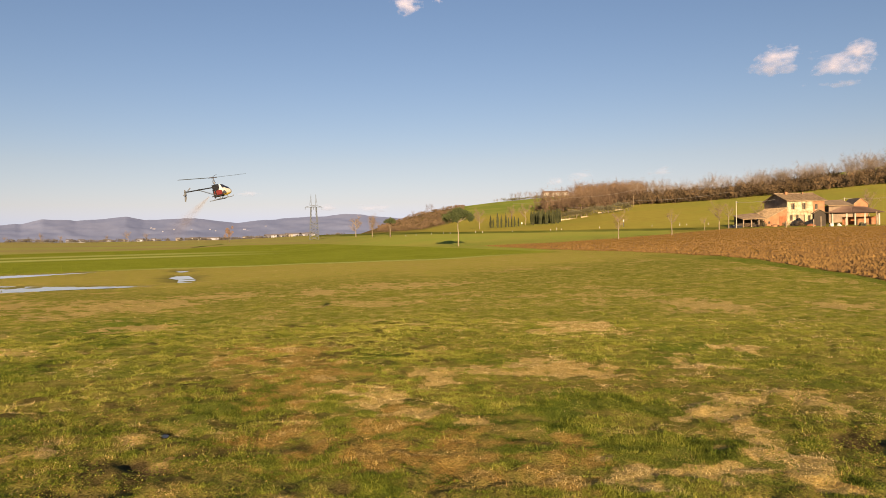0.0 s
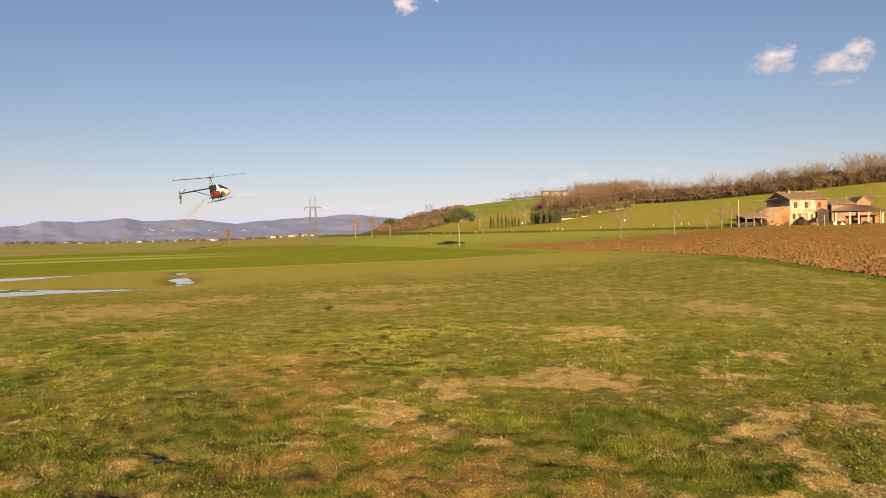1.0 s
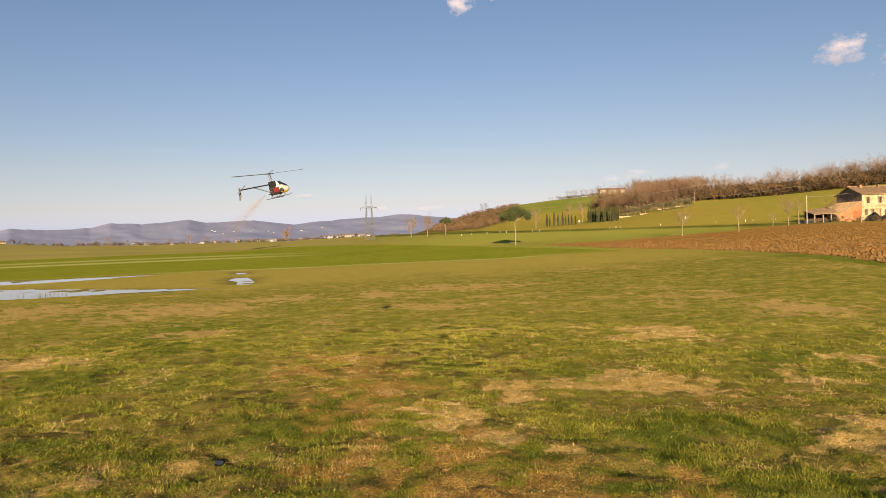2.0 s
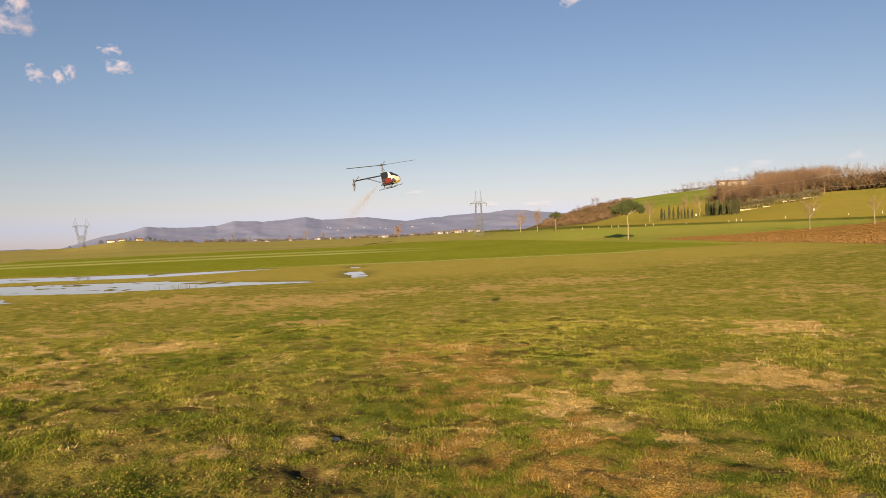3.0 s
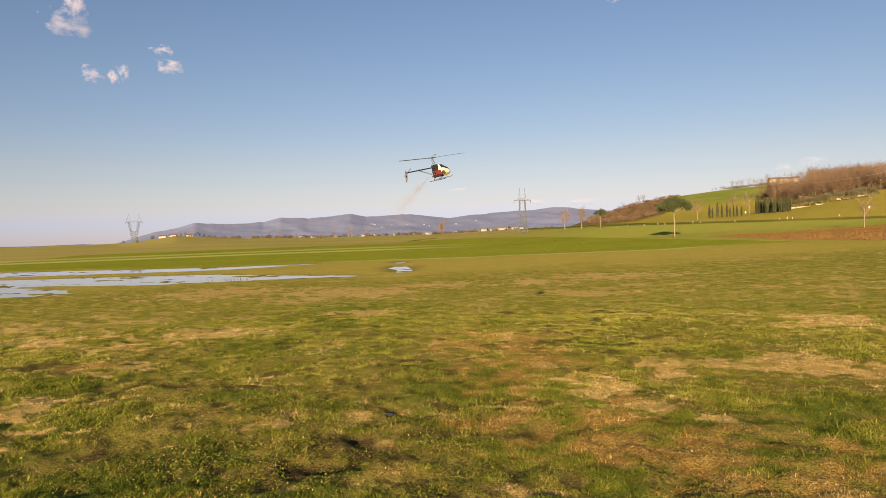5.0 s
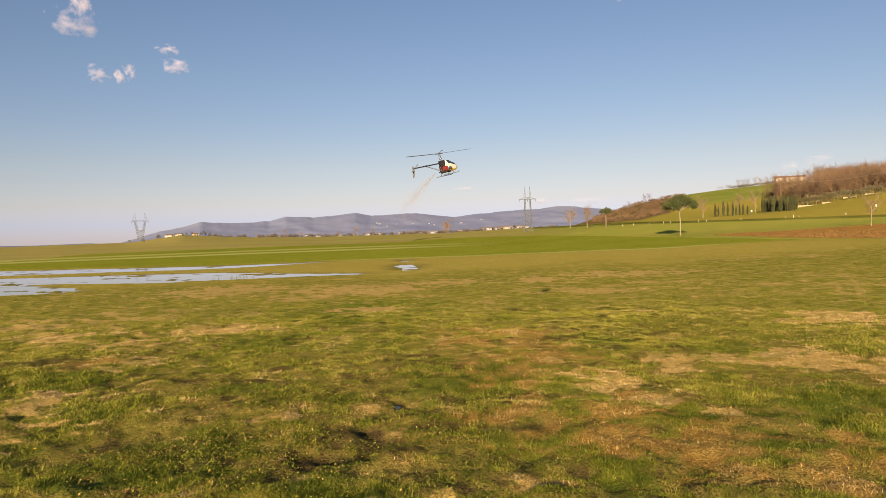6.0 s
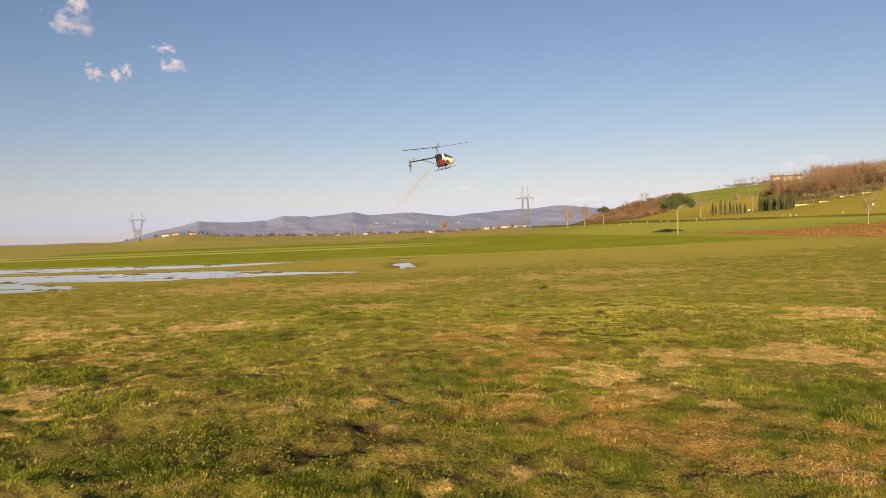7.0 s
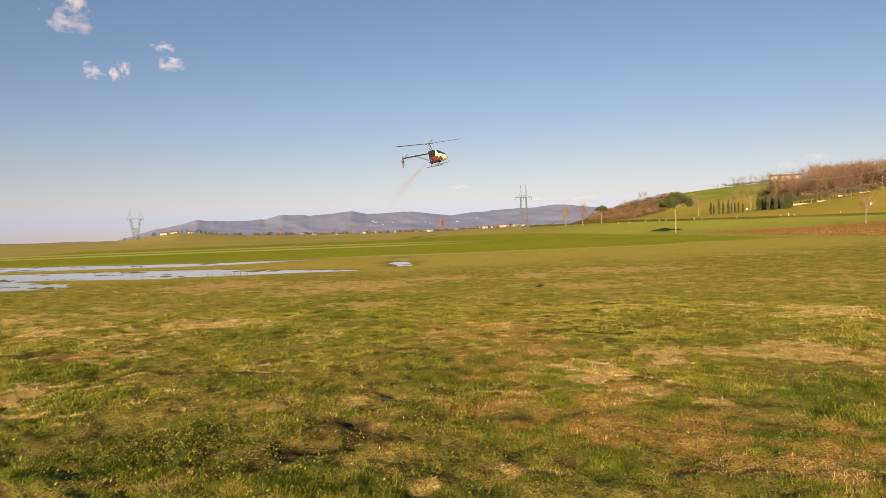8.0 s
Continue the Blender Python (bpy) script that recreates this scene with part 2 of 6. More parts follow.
LUSH = [(0.9, 12.4, 0.4, 0.5), (1.9, 12.8, 0.6, 0.9), (2.0, 11.5, 0.4, 0.6), (1.1, 10.7, 0.4, 0.6), (6.5, 19.5, 0.8, 0.9), (4.3, 14.0, 0.3, 0.4), (-1.7, 9.9, 0.5, 0.3), (-0.9, 9.2, 0.6, 0.4),
        (-4.6, 13.4, 0.3, 0.9), (-11.7, 26.6, 2.7, 2.8), (-1.9, 18.9, 0.9, 1.1), (1.1, 17.9, 0.8, 0.5), (5.3, 10.4, 0.2, 0.3), (6.8, 11.4, 0.2, 0.7), (-10.7, 23.4, 1.9, 2.2), (-6.9, 7.7, 0.7, 0.5),
        (-5.8, 7.8, 0.5, 0.5), (-1.8, 9.3, 0.5, 0.3), (-0.8, 8.6, 0.5, 0.3), (-9.3, 10.3, 0.6, 0.8), (-7.7, 12.3, 0.5, 0.6), (-10.3, 18.1, 1.0, 1.4), (-11.7, 12.5, 1.0, 0.8), (-6.2, 9.0, 0.5, 0.5)]
POOLS = [
    [(-112, 84), (-76.5, 71), (-62.6, 73), (-48.6, 76), (-38.5, 82), (-41.5, 72), (-45, 67), (-63, 60), (-100, 48)],
    [(-90, 46), (-58, 53.5), (-48.7, 56), (-38, 58), (-30, 54.5), (-21.2, 53), (-25, 50.5), (-29, 49), (-33.7, 45), (-43, 45), (-56, 40), (-76, 36)],
    [(-60, 42), (-48.5, 44), (-38.5, 40.2), (-34.6, 37), (-37, 34.5), (-50, 31)],
    [(-23.5, 64.2), (-24.3, 68.6), (-24.0, 69.8), (-22.5, 66.5), (-20.6, 61.2), (-19.5, 56.6), (-20.7, 57.4), (-22.1, 61.6)],
    [(-27.8, 77.6), (-28.8, 82.2), (-27.6, 80.2), (-26.3, 75.7)],
]
WATER_Z = -0.05
PITS = [(-4.50, 11.65, 0.26, 0.34), (-4.05, 9.35, 0.36, 0.40), (-4.35, 10.2, 0.26, 0.22), (-4.95, 11.9, 0.40, 0.20), (-4.45, 8.75, 0.35, 0.25), (6.2, 10.6, 0.4, 0.5)]


def ellipses(x, y, spots, seed, ragged=0.7):
    """How deep a place lies in the nearest of the spots: 1 in the middle, 0 well outside, with ragged rims."""
    best = np.full(np.shape(x), 9.0)
    for cx, cy, a, b in spots:
        best = np.minimum(best, np.hypot((x - cx) / a, (y - cy) / b))
    best = best + ragged * 2 * (fbm(x, y, 1.1, 4, seed) - 0.5) + 3.2 * (fbm(x * 0.8, y, 0.34, 3, seed + 7) - 0.5)
    return 1 - step(0.35, 1.40, best)


def pool_depth(x, y):
    """Distance into the flooded hollows, in metres; below nought outside."""
    x, y = np.asarray(x, float), np.asarray(y, float)
    best = np.full(x.shape, -99.0)
    for poly in POOLS:
        inside = np.zeros(x.shape, bool)
        dist = np.full(x.shape, 1e9)
        for (ax, ay), (bx, by) in zip(poly, poly[1:] + poly[:1]):
            ex, ey = bx - ax, by - ay
            k = np.clip(((x - ax) * ex + (y - ay) * ey) / (ex * ex + ey * ey), 0, 1)
            dist = np.minimum(dist, np.hypot(x - ax - k * ex, y - ay - k * ey))
            cross = (ay > y) != (by > y)
            inside ^= cross & (x < ax + (y - ay) / (ey if ey else 1e-9) * ex)
        best = np.maximum(best, np.where(inside, dist, -dist))
    return best


def land(x, y):
    """The large lie of the land, without the small lumps."""
    r, az = polar(x, y)
    cols = [np.zeros_like(r), np.zeros_like(r)] + [np.interp(az, BEAR, z) for z in (Z130, Z152, Z170, Z330, Z600, Z1500)]
    cols.append(np.full_like(r, 10.0))
    cols = np.stack(cols)
    total = 0.0
    for k in (0.90, 0.96, 1.0, 1.04, 1.10):
        i = np.clip(np.searchsorted(RADII, r * k, side="right") - 1, 0, len(RADII) - 2)
        lo, hi = np.take(RADII, i), np.take(RADII, i + 1)
        w = np.clip((r * k - lo) / (hi - lo), 0, 1)
        total = total + np.take_along_axis(cols, i[None], 0)[0] * (1 - w) + np.take_along_axis(cols, i[None] + 1, 0)[0] * w
    return total / 5


def ground_z(x, y):
    x, y = np.asarray(x, float), np.asarray(y, float)
    r, az = polar(x, y)
    near = 1 - step(35, 90, r)
    z = land(x, y) + near * (0.10 * (fbm(x, y, 3.0, 3, 5) - 0.5) + 0.12 * (fbm(x, y, 0.5, 3, 9) - 0.5) + 0.09 * (fbm(x, y, 0.22, 2, 10) - 0.5) * (r < 30))
    z = z + (1 - near) * step(60, 200, r) * (1 - step(1500, 3000, r)) * 1.2 * (fbm(x, y, 60, 3, 3) - 0.5) * step(120, 400, r)
    z = z - 0.055 * ellipses(x, y, PITS, 15, 0.4) * (r < 25)
    d = pool_depth(x, y)
    wet = step(-1.5, 0.5, d)
    z = z * (1 - 0.8 * wet) - 0.11 * wet + wet * 0.40 * (fbm(x * 0.4, y * 1.6, 1.6, 5, 21) - 0.5)
    return z


def ground_at(x, y):
    return float(ground_z(np.array([x]), np.array([y]))[0])


def on_land(az, r, turn=0.0, sink=0.03, scale=1.0):
    x, y = at(az, r)
    return pose(x, y, ground_at(x, y) - sink, 0, 0, turn) @ Matrix.Scale(scale, 4)


def zones(x, y, z):
    """What grows where: each zone as a share from 0 to 1."""
    r, az = polar(x, y)
    rr = np.maximum(r, 1)
    slope = (z - 2.6) / rr
    slope0 = (land(x, y) - 3.02) / rr
    wob = (fbm(x, y, 6.0, 3, 41) - 0.5)
    soft = 0.0006 + 0.02 / rr
    n_edge = np.interp(az, [-48, -33.5, -24.2, -15.4, -6.6, -0.25, 5.7, 10.2], [-0.0237, -0.0291, -0.0285, -0.0281, -0.0263, -0.0246, -0.0199, -0.0170])
    f_edge = np.interp(az, [-47.4, -42.3, -32.7, -19.8, -15.4, -8.7, 1.4, 10.2], [-0.0151, -0.0093, -0.0082, -0.0064, -0.0033, -0.0030, -0.0105, -0.0175])
    ls = (land(x, y) - 2.6) / rr
    front = (np.abs(az) < 75) & (r > 20)
    crop = step(-soft, soft, ls - n_edge + wob * 0.0010) * step(-soft, soft, f_edge - ls + wob * 0.0006) * front
    crop = crop * step(10.4, 9.2, az)
    lo = np.interp(az, [3.2, 9.5, 15.8, 21.8, 24.8, 27.3, 31.3, 40], [-0.0117, -0.0191, -0.0238, -0.0302, -0.0363, -0.044, -0.0559, -0.09])
    hi = np.interp(az, [3.2, 9.5, 13.8, 17.9, 21.8, 31, 40], [-0.0117, -0.0091, -0.0052, -0.0007, 0.0044, 0.0040, 0.004])
    plough = step(-soft, soft, slope0 - lo + wob * 0.0015) * step(-soft, soft, hi - slope0 + wob * 0.0008) * (az > 3.0) * (az < 60) * (r > 20) * (r < 400)
    road_s = np.interp(az, [-10, -2.3, 5.8, 14.9, 20, 24], [0.0075, 0.0102, 0.0096, 0.0090, 0.0088, 0.0085])
    verge = step(-0.0026, -0.0016, ls - road_s + wob * 0.001) * step(0.0010, 0.0003, ls - road_s + wob * 0.001) * (az > -9.5) * (az < 24) * (r > 100)
    ditch = (1 - step(0.0003, 0.0009, np.abs(ls - np.interp(az, [-18.6, -16.4], [-0.0052, -0.0010])))) * (az > -18.6) * (az < -16.4) * (r > 100)
    verge = np.maximum(verge, ditch)
    upper = step(-0.0004, 0.0004, ls - road_s) * (az > -20) * (r > 100)
    brush = step(-0.002, 0.002, slope - np.interp(az, [-6, -4, -1, 1, 1.6], [0.0085, 0.0102, 0.0135, 0.021, 0.05])) * (az > -6.5) * step(2.2, 1.0, az) * (r > 200)
    hill = step(380, 430, r) * (az > 0.8) * (az < 60)
    stub = step(50, 64, r + wob * 16 + np.interp(az, [-40, -20, 0, 20, 30], [4, 4, 2, -10, -30])) * front * (1 - crop) * (r < 150)
    plain = front * step(-0.0004, 0.0004, ls - f_edge) * (az < 18) * (r > 90) * (1 - upper)
    straw = ellipses(x, y, STRAW, 11) * (r < 60)
    wild = step(0.54, 0.64, 0.35 * fbm(x * 0.8, y, 4.2, 3, 33) + 0.65 * fbm(x * 0.7, y, 0.8, 3, 35)) * (r < 75) * step(16, 30, r)
    straw = np.maximum(straw, 0.60 * wild)
    red = 0.95 * ellipses(x, y, RED, 12) * (r < 60)
    lush = np.maximum(ellipses(x, y, LUSH, 13), (0.7 - 0.5 * step(14, 26, r)) * step(0.54, 0.64, fbm(x, y, 1.3, 4, 37)) * (1 - straw)) * (r < 70)
    strip = step(-0.0062, -0.0045, slope0 - lo + wob * 0.002) * step(0.0004, -0.0006, slope0 - lo) * (az > 9) * (az < 45) * (r > 25) * (r < 120)
    lush = np.maximum(lush, 0.9 * strip)
    straw = straw * (1 - strip)
    # dark blotches set by noise between the tufts, coloured like the muddy pits
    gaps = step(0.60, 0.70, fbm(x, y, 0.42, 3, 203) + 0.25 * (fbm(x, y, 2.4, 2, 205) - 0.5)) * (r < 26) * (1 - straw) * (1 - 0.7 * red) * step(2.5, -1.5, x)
    mire_and_gaps = np.maximum(ellipses(x, y, PITS, 15, 0.4), 0.75 * gaps) * (r < 26)
    t1 = np.interp(az, [-48, -38.6, -32.7, -24.2, -15.4, -6.6], [-0.0165, -0.0161, -0.0156, -0.0151, -0.0142, -0.0133])
    t2 = np.interp(az, [-48, -32.7, -24.2, -15.4, -6.6], [-0.0138, -0.0126, -0.0120, -0.0115, -0.0110])
    track = np.maximum(1 - step(0.0004, 0.0012, np.abs(ls - t1)), 0.8 * (1 - step(0.0004, 0.0011, np.abs(ls - t2)))) * front * step(-10, -22, az)
    track = np.maximum(track, (1 - step(0.0001, 0.0005, np.abs(ls - n_edge + wob * 0.0010))) * front * step(-28, -20, az) * step(8, 2, az))
    return dict(mire_and_gaps=mire_and_gaps, outlying=step(13, 28, r), east=step(-14, -4, az), track=track, crop=crop, plough=plough, verge=verge, upper=upper, brush=brush, hill=hill, stub=stub, plain=plain,
                straw=straw, red=red, lush=lush)


def ground_material():
    n = Nodes("meadow_and_fields")
    fine, mid, big = n.noise(9.0, 5, 0.7), n.noise(0.9, 5, 0.65), n.noise(0.05, 4, 0.6)
    grain = n.noise(30.0, 3, 0.7)
    speck = n.ramp(grain, (0.38, 0.0), (0.62, 1.0))
    streak = n.noise(1.7, 8, 0.78)
    grass = n.mix(n.ramp(mid, (0.35, 0.0), (0.68, 1.0)), (0.188, 0.206, 0.027), (0.272, 0.252, 0.044))
    # darker soil tone near the plan's middle, fading out by 28 m
    soil = n.mix(n.ramp(fine, (0.35, 0.0), (0.65, 1.0)), (0.115, 0.092, 0.028), (0.205, 0.165, 0.046))
    grass = n.mix(n.math("MULTIPLY", n.math("SUBTRACT", 1.0, n.attr("outlying")), 0.75), grass, soil)
    grass = n.mix(n.math("MULTIPLY", n.ramp(streak, (0.48, 0.0), (0.60, 0.9)), n.math("ADD", 0.25, n.math("MULTIPLY", n.attr("outlying"), 0.75))), grass, (0.45, 0.355, 0.105))
    grass = n.mix(n.ramp(streak, (0.32, 0.75), (0.45, 0.0)), grass, (0.105, 0.140, 0.018))
    grass = n.mix(n.ramp(fine, (0.45, 0.0), (0.75, 0.45)), grass, (0.27, 0.205, 0.055))
    grass = n.mix(n.math("MULTIPLY", n.attr("lush"), 0.7), grass, (0.095, 0.155, 0.018))
    grass = n.mix(n.math("MULTIPLY", n.attr("red"), n.ramp(fine, (0.3, 0.35), (0.6, 0.95))), grass, n.mix(speck, (0.52, 0.325, 0.098), (0.250, 0.152, 0.038)))
    grass = n.mix(n.math("MULTIPLY", n.ramp(n.math("ADD", n.math("MULTIPLY", n.attr("straw"), 0.62), n.math("MULTIPLY", n.noise(3.6, 6, 0.75), 1.2)), (0.86, 0.0), (1.28, 1.0)), n.ramp(fine, (0.33, 0.35), (0.56, 0.95))), grass, n.mix(speck, (0.60, 0.43, 0.17), (0.40, 0.28, 0.085)))
    stub = n.mix(n.ramp(fine, (0.35, 0.0), (0.65, 1.0)), (0.440, 0.350, 0.085), (0.350, 0.335, 0.055))
    stub = n.mix(n.ramp(mid, (0.4, 0.0), (0.7, 0.6)), stub, (0.45, 0.33, 0.105))
    col = n.mix(n.math("MULTIPLY", n.attr("stub"), 0.85), grass, stub)
    crop = n.mix(n.ramp(big, (0.35, 0.0), (0.65, 1.0)), (0.200, 0.232, 0.026), (0.240, 0.262, 0.034))
    crop = n.mix(n.ramp(n.noise(0.25, 4), (0.45, 0.0), (0.7, 0.5)), crop, (0.170, 0.200, 0.022))
    col = n.mix(n.attr("crop"), col, crop)
    # field tones of the plain, with some blue distance haze painted in
    plain = n.mix(n.ramp(n.noise(0.02, 5, 0.6, stretch=(0.5, 2.2, 1)), (0.35, 0.0), (0.65, 1.0)), (0.390, 0.340, 0.105), (0.320, 0.350, 0.085))
    plain = n.mix(n.ramp(n.noise(0.3, 4), (0.4, 0.0), (0.7, 0.5)), plain, (0.36, 0.27, 0.085))
    plain = n.mix(n.ramp(n.noise(0.011, 6, 0.7, stretch=(0.35, 2.6, 1)), (0.44, 0.0), (0.60, 0.6)), plain, (0.33, 0.235, 0.110))
    east = n.mix(n.ramp(n.noise(0.03, 5, 0.7), (0.38, 0.0), (0.62, 1.0)), (0.345, 0.335, 0.070), (0.285, 0.330, 0.058))
    plain = n.mix(n.attr("east"), plain, n.mix(n.ramp(n.noise(0.5, 5, 0.7), (0.45, 0.0), (0.7, 0.5)), east, (0.36, 0.30, 0.075)))
    col = n.mix(n.attr("plain"), col, plain)
    upper = n.mix(n.ramp(n.noise(0.012, 4), (0.4, 0.0), (0.62, 1.0)), (0.385, 0.318, 0.062), (0.335, 0.318, 0.058))
    upper = n.mix(n.ramp(n.noise(0.35, 4), (0.45, 0.0), (0.7, 0.45)), upper, (0.30, 0.225, 0.052))
    col = n.mix(n.attr("upper"), col, upper)
    col = n.mix(n.attr("hill"), col, n.mix(n.ramp(n.noise(0.035, 7, 0.7), (0.4, 0.0), (0.6, 1.0)), (0.205, 0.258, 0.046), (0.290, 0.300, 0.068)))
    col = n.mix(n.attr("brush"), col, n.mix(n.ramp(n.noise(0.12, 5, 0.7), (0.4, 0.0), (0.62, 1.0)), (0.200, 0.125, 0.062), (0.150, 0.125, 0.045)))
    col = n.mix(n.math("MULTIPLY", n.attr("verge"), n.ramp(n.noise(0.06, 3), (0.35, 0.45), (0.6, 0.95))), col, (0.085, 0.105, 0.022))
    col = n.mix(n.math("MULTIPLY", n.attr("track"), 0.95), col, (0.45, 0.46, 0.14))
    clod = n.mix(n.ramp(n.noise(2.5, 5, 0.75), (0.35, 0.0), (0.65, 1.0)), (0.260, 0.146, 0.034), (0.400, 0.236, 0.061))
    col = n.mix(n.attr("plough"), col, clod)
    mud = n.mix(n.ramp(fine, (0.4, 0.0), (0.6, 1.0)), (0.22, 0.180, 0.070), (0.20, 0.195, 0.050))
    col = n.mix(n.attr("mud"), col, mud)
    col = n.mix(n.math("MULTIPLY", n.attr("mire_and_gaps"), 0.85), col, n.mix(n.ramp(fine, (0.4, 0.0), (0.6, 1.0)), (0.040, 0.028, 0.018), (0.075, 0.050, 0.028)))
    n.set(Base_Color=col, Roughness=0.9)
    n.put(n.bsdf.inputs["Specular IOR Level"], 0.0)
    n.relief(45.0, 2.0)
    return n.m


MAT_GROUND = ground_material()


def build_ground():
    fan = np.concatenate([np.arange(-180, -54, 3.0), np.arange(-54, 40, 0.25), np.arange(40, 180, 3.0)])
    rad = [0.0]
    while rad[-1] < 4900:
        rad.append(rad[-1] * (1.015 if 5 < rad[-1] < 700 else 1.06) + 0.02)
    rad = np.array(rad)
    a, r = np.meshgrid(np.radians(fan), rad)
    x, y = CX + r * np.sin(a), CY + r * np.cos(a)
    z = ground_z(x.ravel(), y.ravel())
    x, y = x.ravel(), y.ravel()
    share = zones(x, y, z)
    share["mud"] = step(-2.0, 0.3, pool_depth(x, y) + 1.2 * (fbm(x, y, 1.5, 3, 51) - 0.5))
    z = z + share["plough"] * 0.16 * (fbm(x, y, 0.9, 3, 61) - 0.5) + share["crop"] * 0.06
    m, n = len(rad), len(fan)
    j, i = np.meshgrid(np.arange(m - 1), np.arange(n), indexing="ij")
    i2 = (i + 1) % n
    faces = np.stack([j * n + i, j * n + i2, (j + 1) * n + i2, (j + 1) * n + i], -1).reshape(-1, 4)[:, ::-1]
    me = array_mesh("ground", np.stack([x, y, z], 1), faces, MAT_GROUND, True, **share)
    ob = new("ground", me)
    return tagged(ob, "rough winter meadow running into green and ploughed fields", "ground", kind="structure")


build_ground()

water = Nodes("flood_water")
water.set(Base_Color=(0.030, 0.036, 0.034), Roughness=0.04, IOR=1.33)
water.bump(water.noise(1.2, 3, stretch=(1, 1, 1)), 0.05, 0.02)
for i, poly in enumerate(POOLS):
    cx, cy = sum(p[0] for p in poly) / len(poly), sum(p[1] for p in poly) / len(poly)
    rim = 1.2 if i < 3 else 0.3
    grow = [(cx + (x - cx) * 1.08 + (rim if x > cx else -rim), cy + (y - cy) * 1.1 + (rim if y > cy else -rim), WATER_Z - 0.004 * i) for x, y in poly]
    sheet = Soup().add(grow, [tuple(range(len(grow)))[::-1]])
    tagged(new("water", sheet.mesh("water", water.m)), "shallow still flood water lying on the field", "water", kind="structure")

muddy = Nodes("muddy_water")
muddy.set(Base_Color=(0.075, 0.058, 0.050), Roughness=0.3, IOR=1.33)
muddy.bump(muddy.noise(14.0, 3), 0.4, 0.01)
puddle = Soup().add([(-4.50 + 0.11 * math.cos(a), 11.64 + 0.15 * math.sin(a), ground_at(-4.50, 11.64) + 0.03) for a in np.linspace(0, 6.0, 12)], [tuple(range(12))])
tagged(new("water", puddle.mesh("water", muddy.m)), "little puddle in a muddy hollow of the meadow", "puddle", kind="structure")

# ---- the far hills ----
hills = Nodes("far_hills_hazed")
# the blue haze of distance is painted into this base colour
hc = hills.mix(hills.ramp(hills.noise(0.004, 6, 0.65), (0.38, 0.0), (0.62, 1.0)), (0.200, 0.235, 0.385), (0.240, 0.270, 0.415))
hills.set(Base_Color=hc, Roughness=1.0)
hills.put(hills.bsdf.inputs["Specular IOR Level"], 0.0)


HILLS = []


def hill_distance(az, up):
    """How far off the hillside lies along a bearing, at a rise over the eye's level."""
    bear, grid = HILLS[0]
    col = grid[:, int(np.argmin(np.abs(bear - az)))]
    r = np.hypot(col[:, 0], col[:, 1])
    rise = (col[:, 2] - 2.6) / r
    return float(r[int(np.argmax(rise > up))]) if (rise > up).any() else 4200.0


def build_hills():
    crest_a = [-80, -60, -50, -47.4, -45.4, -42.2, -40.4, -38.2, -34.6, -32.6, -29.7, -28.4, -26.3, -23.1, -21.9, -18.4, -15.3, -10.9, -7.4, -6.0, -4.4, -1, 4, 10]
    crest_e = [4, 4, 4, 3.5, 3.0, 3.9, 2.0, 12.4, 26.8, 25.2, 25.5, 31.7, 30.8, 34.7, 30.8, 31.8, 25.8, 31.0, 34.8, 34.0, 30, 25, 15, 5]
    az = np.arange(-80, 10, 0.15)
    top = np.interp(az, crest_a, crest_e) / 1000 * 4300 + 2.6
    rough = fbm(az * 1.0, az * 0 + 3, 1.5, 6, 71) - 0.5
    crest = rough * 17 * step(20, 60, top)
    rows = 26
    vs = []
    for k in range(rows):
        w = k / (rows - 1)
        r = 3300 + 1000 * w
        a = np.radians(az)
        fold = (fbm(az * 0.8 + w * 3, az * 0 + w * 9, 1.0, 5, 73) - 0.5) * 2 * math.sin(math.pi * min(w * 1.02, 1)) * 0.06
        zz = -5 + (top + 5) * np.clip(w ** 1.15 + fold * (top / 140), 0, 1) + crest * w ** 5
        vs.append(np.stack([r * np.sin(a), r * np.cos(a), zz], 1))
    vs = np.concatenate(vs)
    n = len(az)
    j, i = np.meshgrid(np.arange(rows - 1), np.arange(n - 1), indexing="ij")
    faces = np.stack([j * n + i, j * n + i + 1, (j + 1) * n + i + 1, (j + 1) * n + i], -1).reshape(-1, 4)
    HILLS.append((az, vs.reshape(rows, n, 3)))
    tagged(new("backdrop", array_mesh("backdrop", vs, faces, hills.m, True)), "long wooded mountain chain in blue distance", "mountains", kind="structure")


build_hills()

# ---- grass, weeds and clods ----
def blade_material(name, greens, drys):
    n = Nodes(name)
    tone = n.attr("tone")
    g = n.ramp(tone, (0.0, greens[0]), (0.5, greens[1]), (1.0, greens[2]))
    d = n.ramp(tone, (0.0, drys[0]), (0.5, drys[1]), (1.0, drys[2]))
    col = n.mix(n.attr("dry"), g, d)
    n.set(Base_Color=col, Roughness=0.75)
    n.put(n.bsdf.inputs["Specular IOR Level"], 0.03)
    leaf = n.node("ShaderNodeBsdfTranslucent", Color=col)
    mix = n.node("ShaderNodeMixShader", Fac=0.28)
    n.t.links.new(n.bsdf.outputs[0], mix.inputs[1])
    n.t.links.new(leaf.outputs[0], mix.inputs[2])
    n.t.links.new(mix.outputs[0], n.out.inputs[0])
    return n.m


MAT_BLADE = blade_material("grass_blade", ((0.055, 0.080, 0.012), (0.185, 0.205, 0.028), (0.330, 0.315, 0.060)),
                           ((0.270, 0.155, 0.036), (0.460, 0.320, 0.100), (0.680, 0.520, 0.240)))


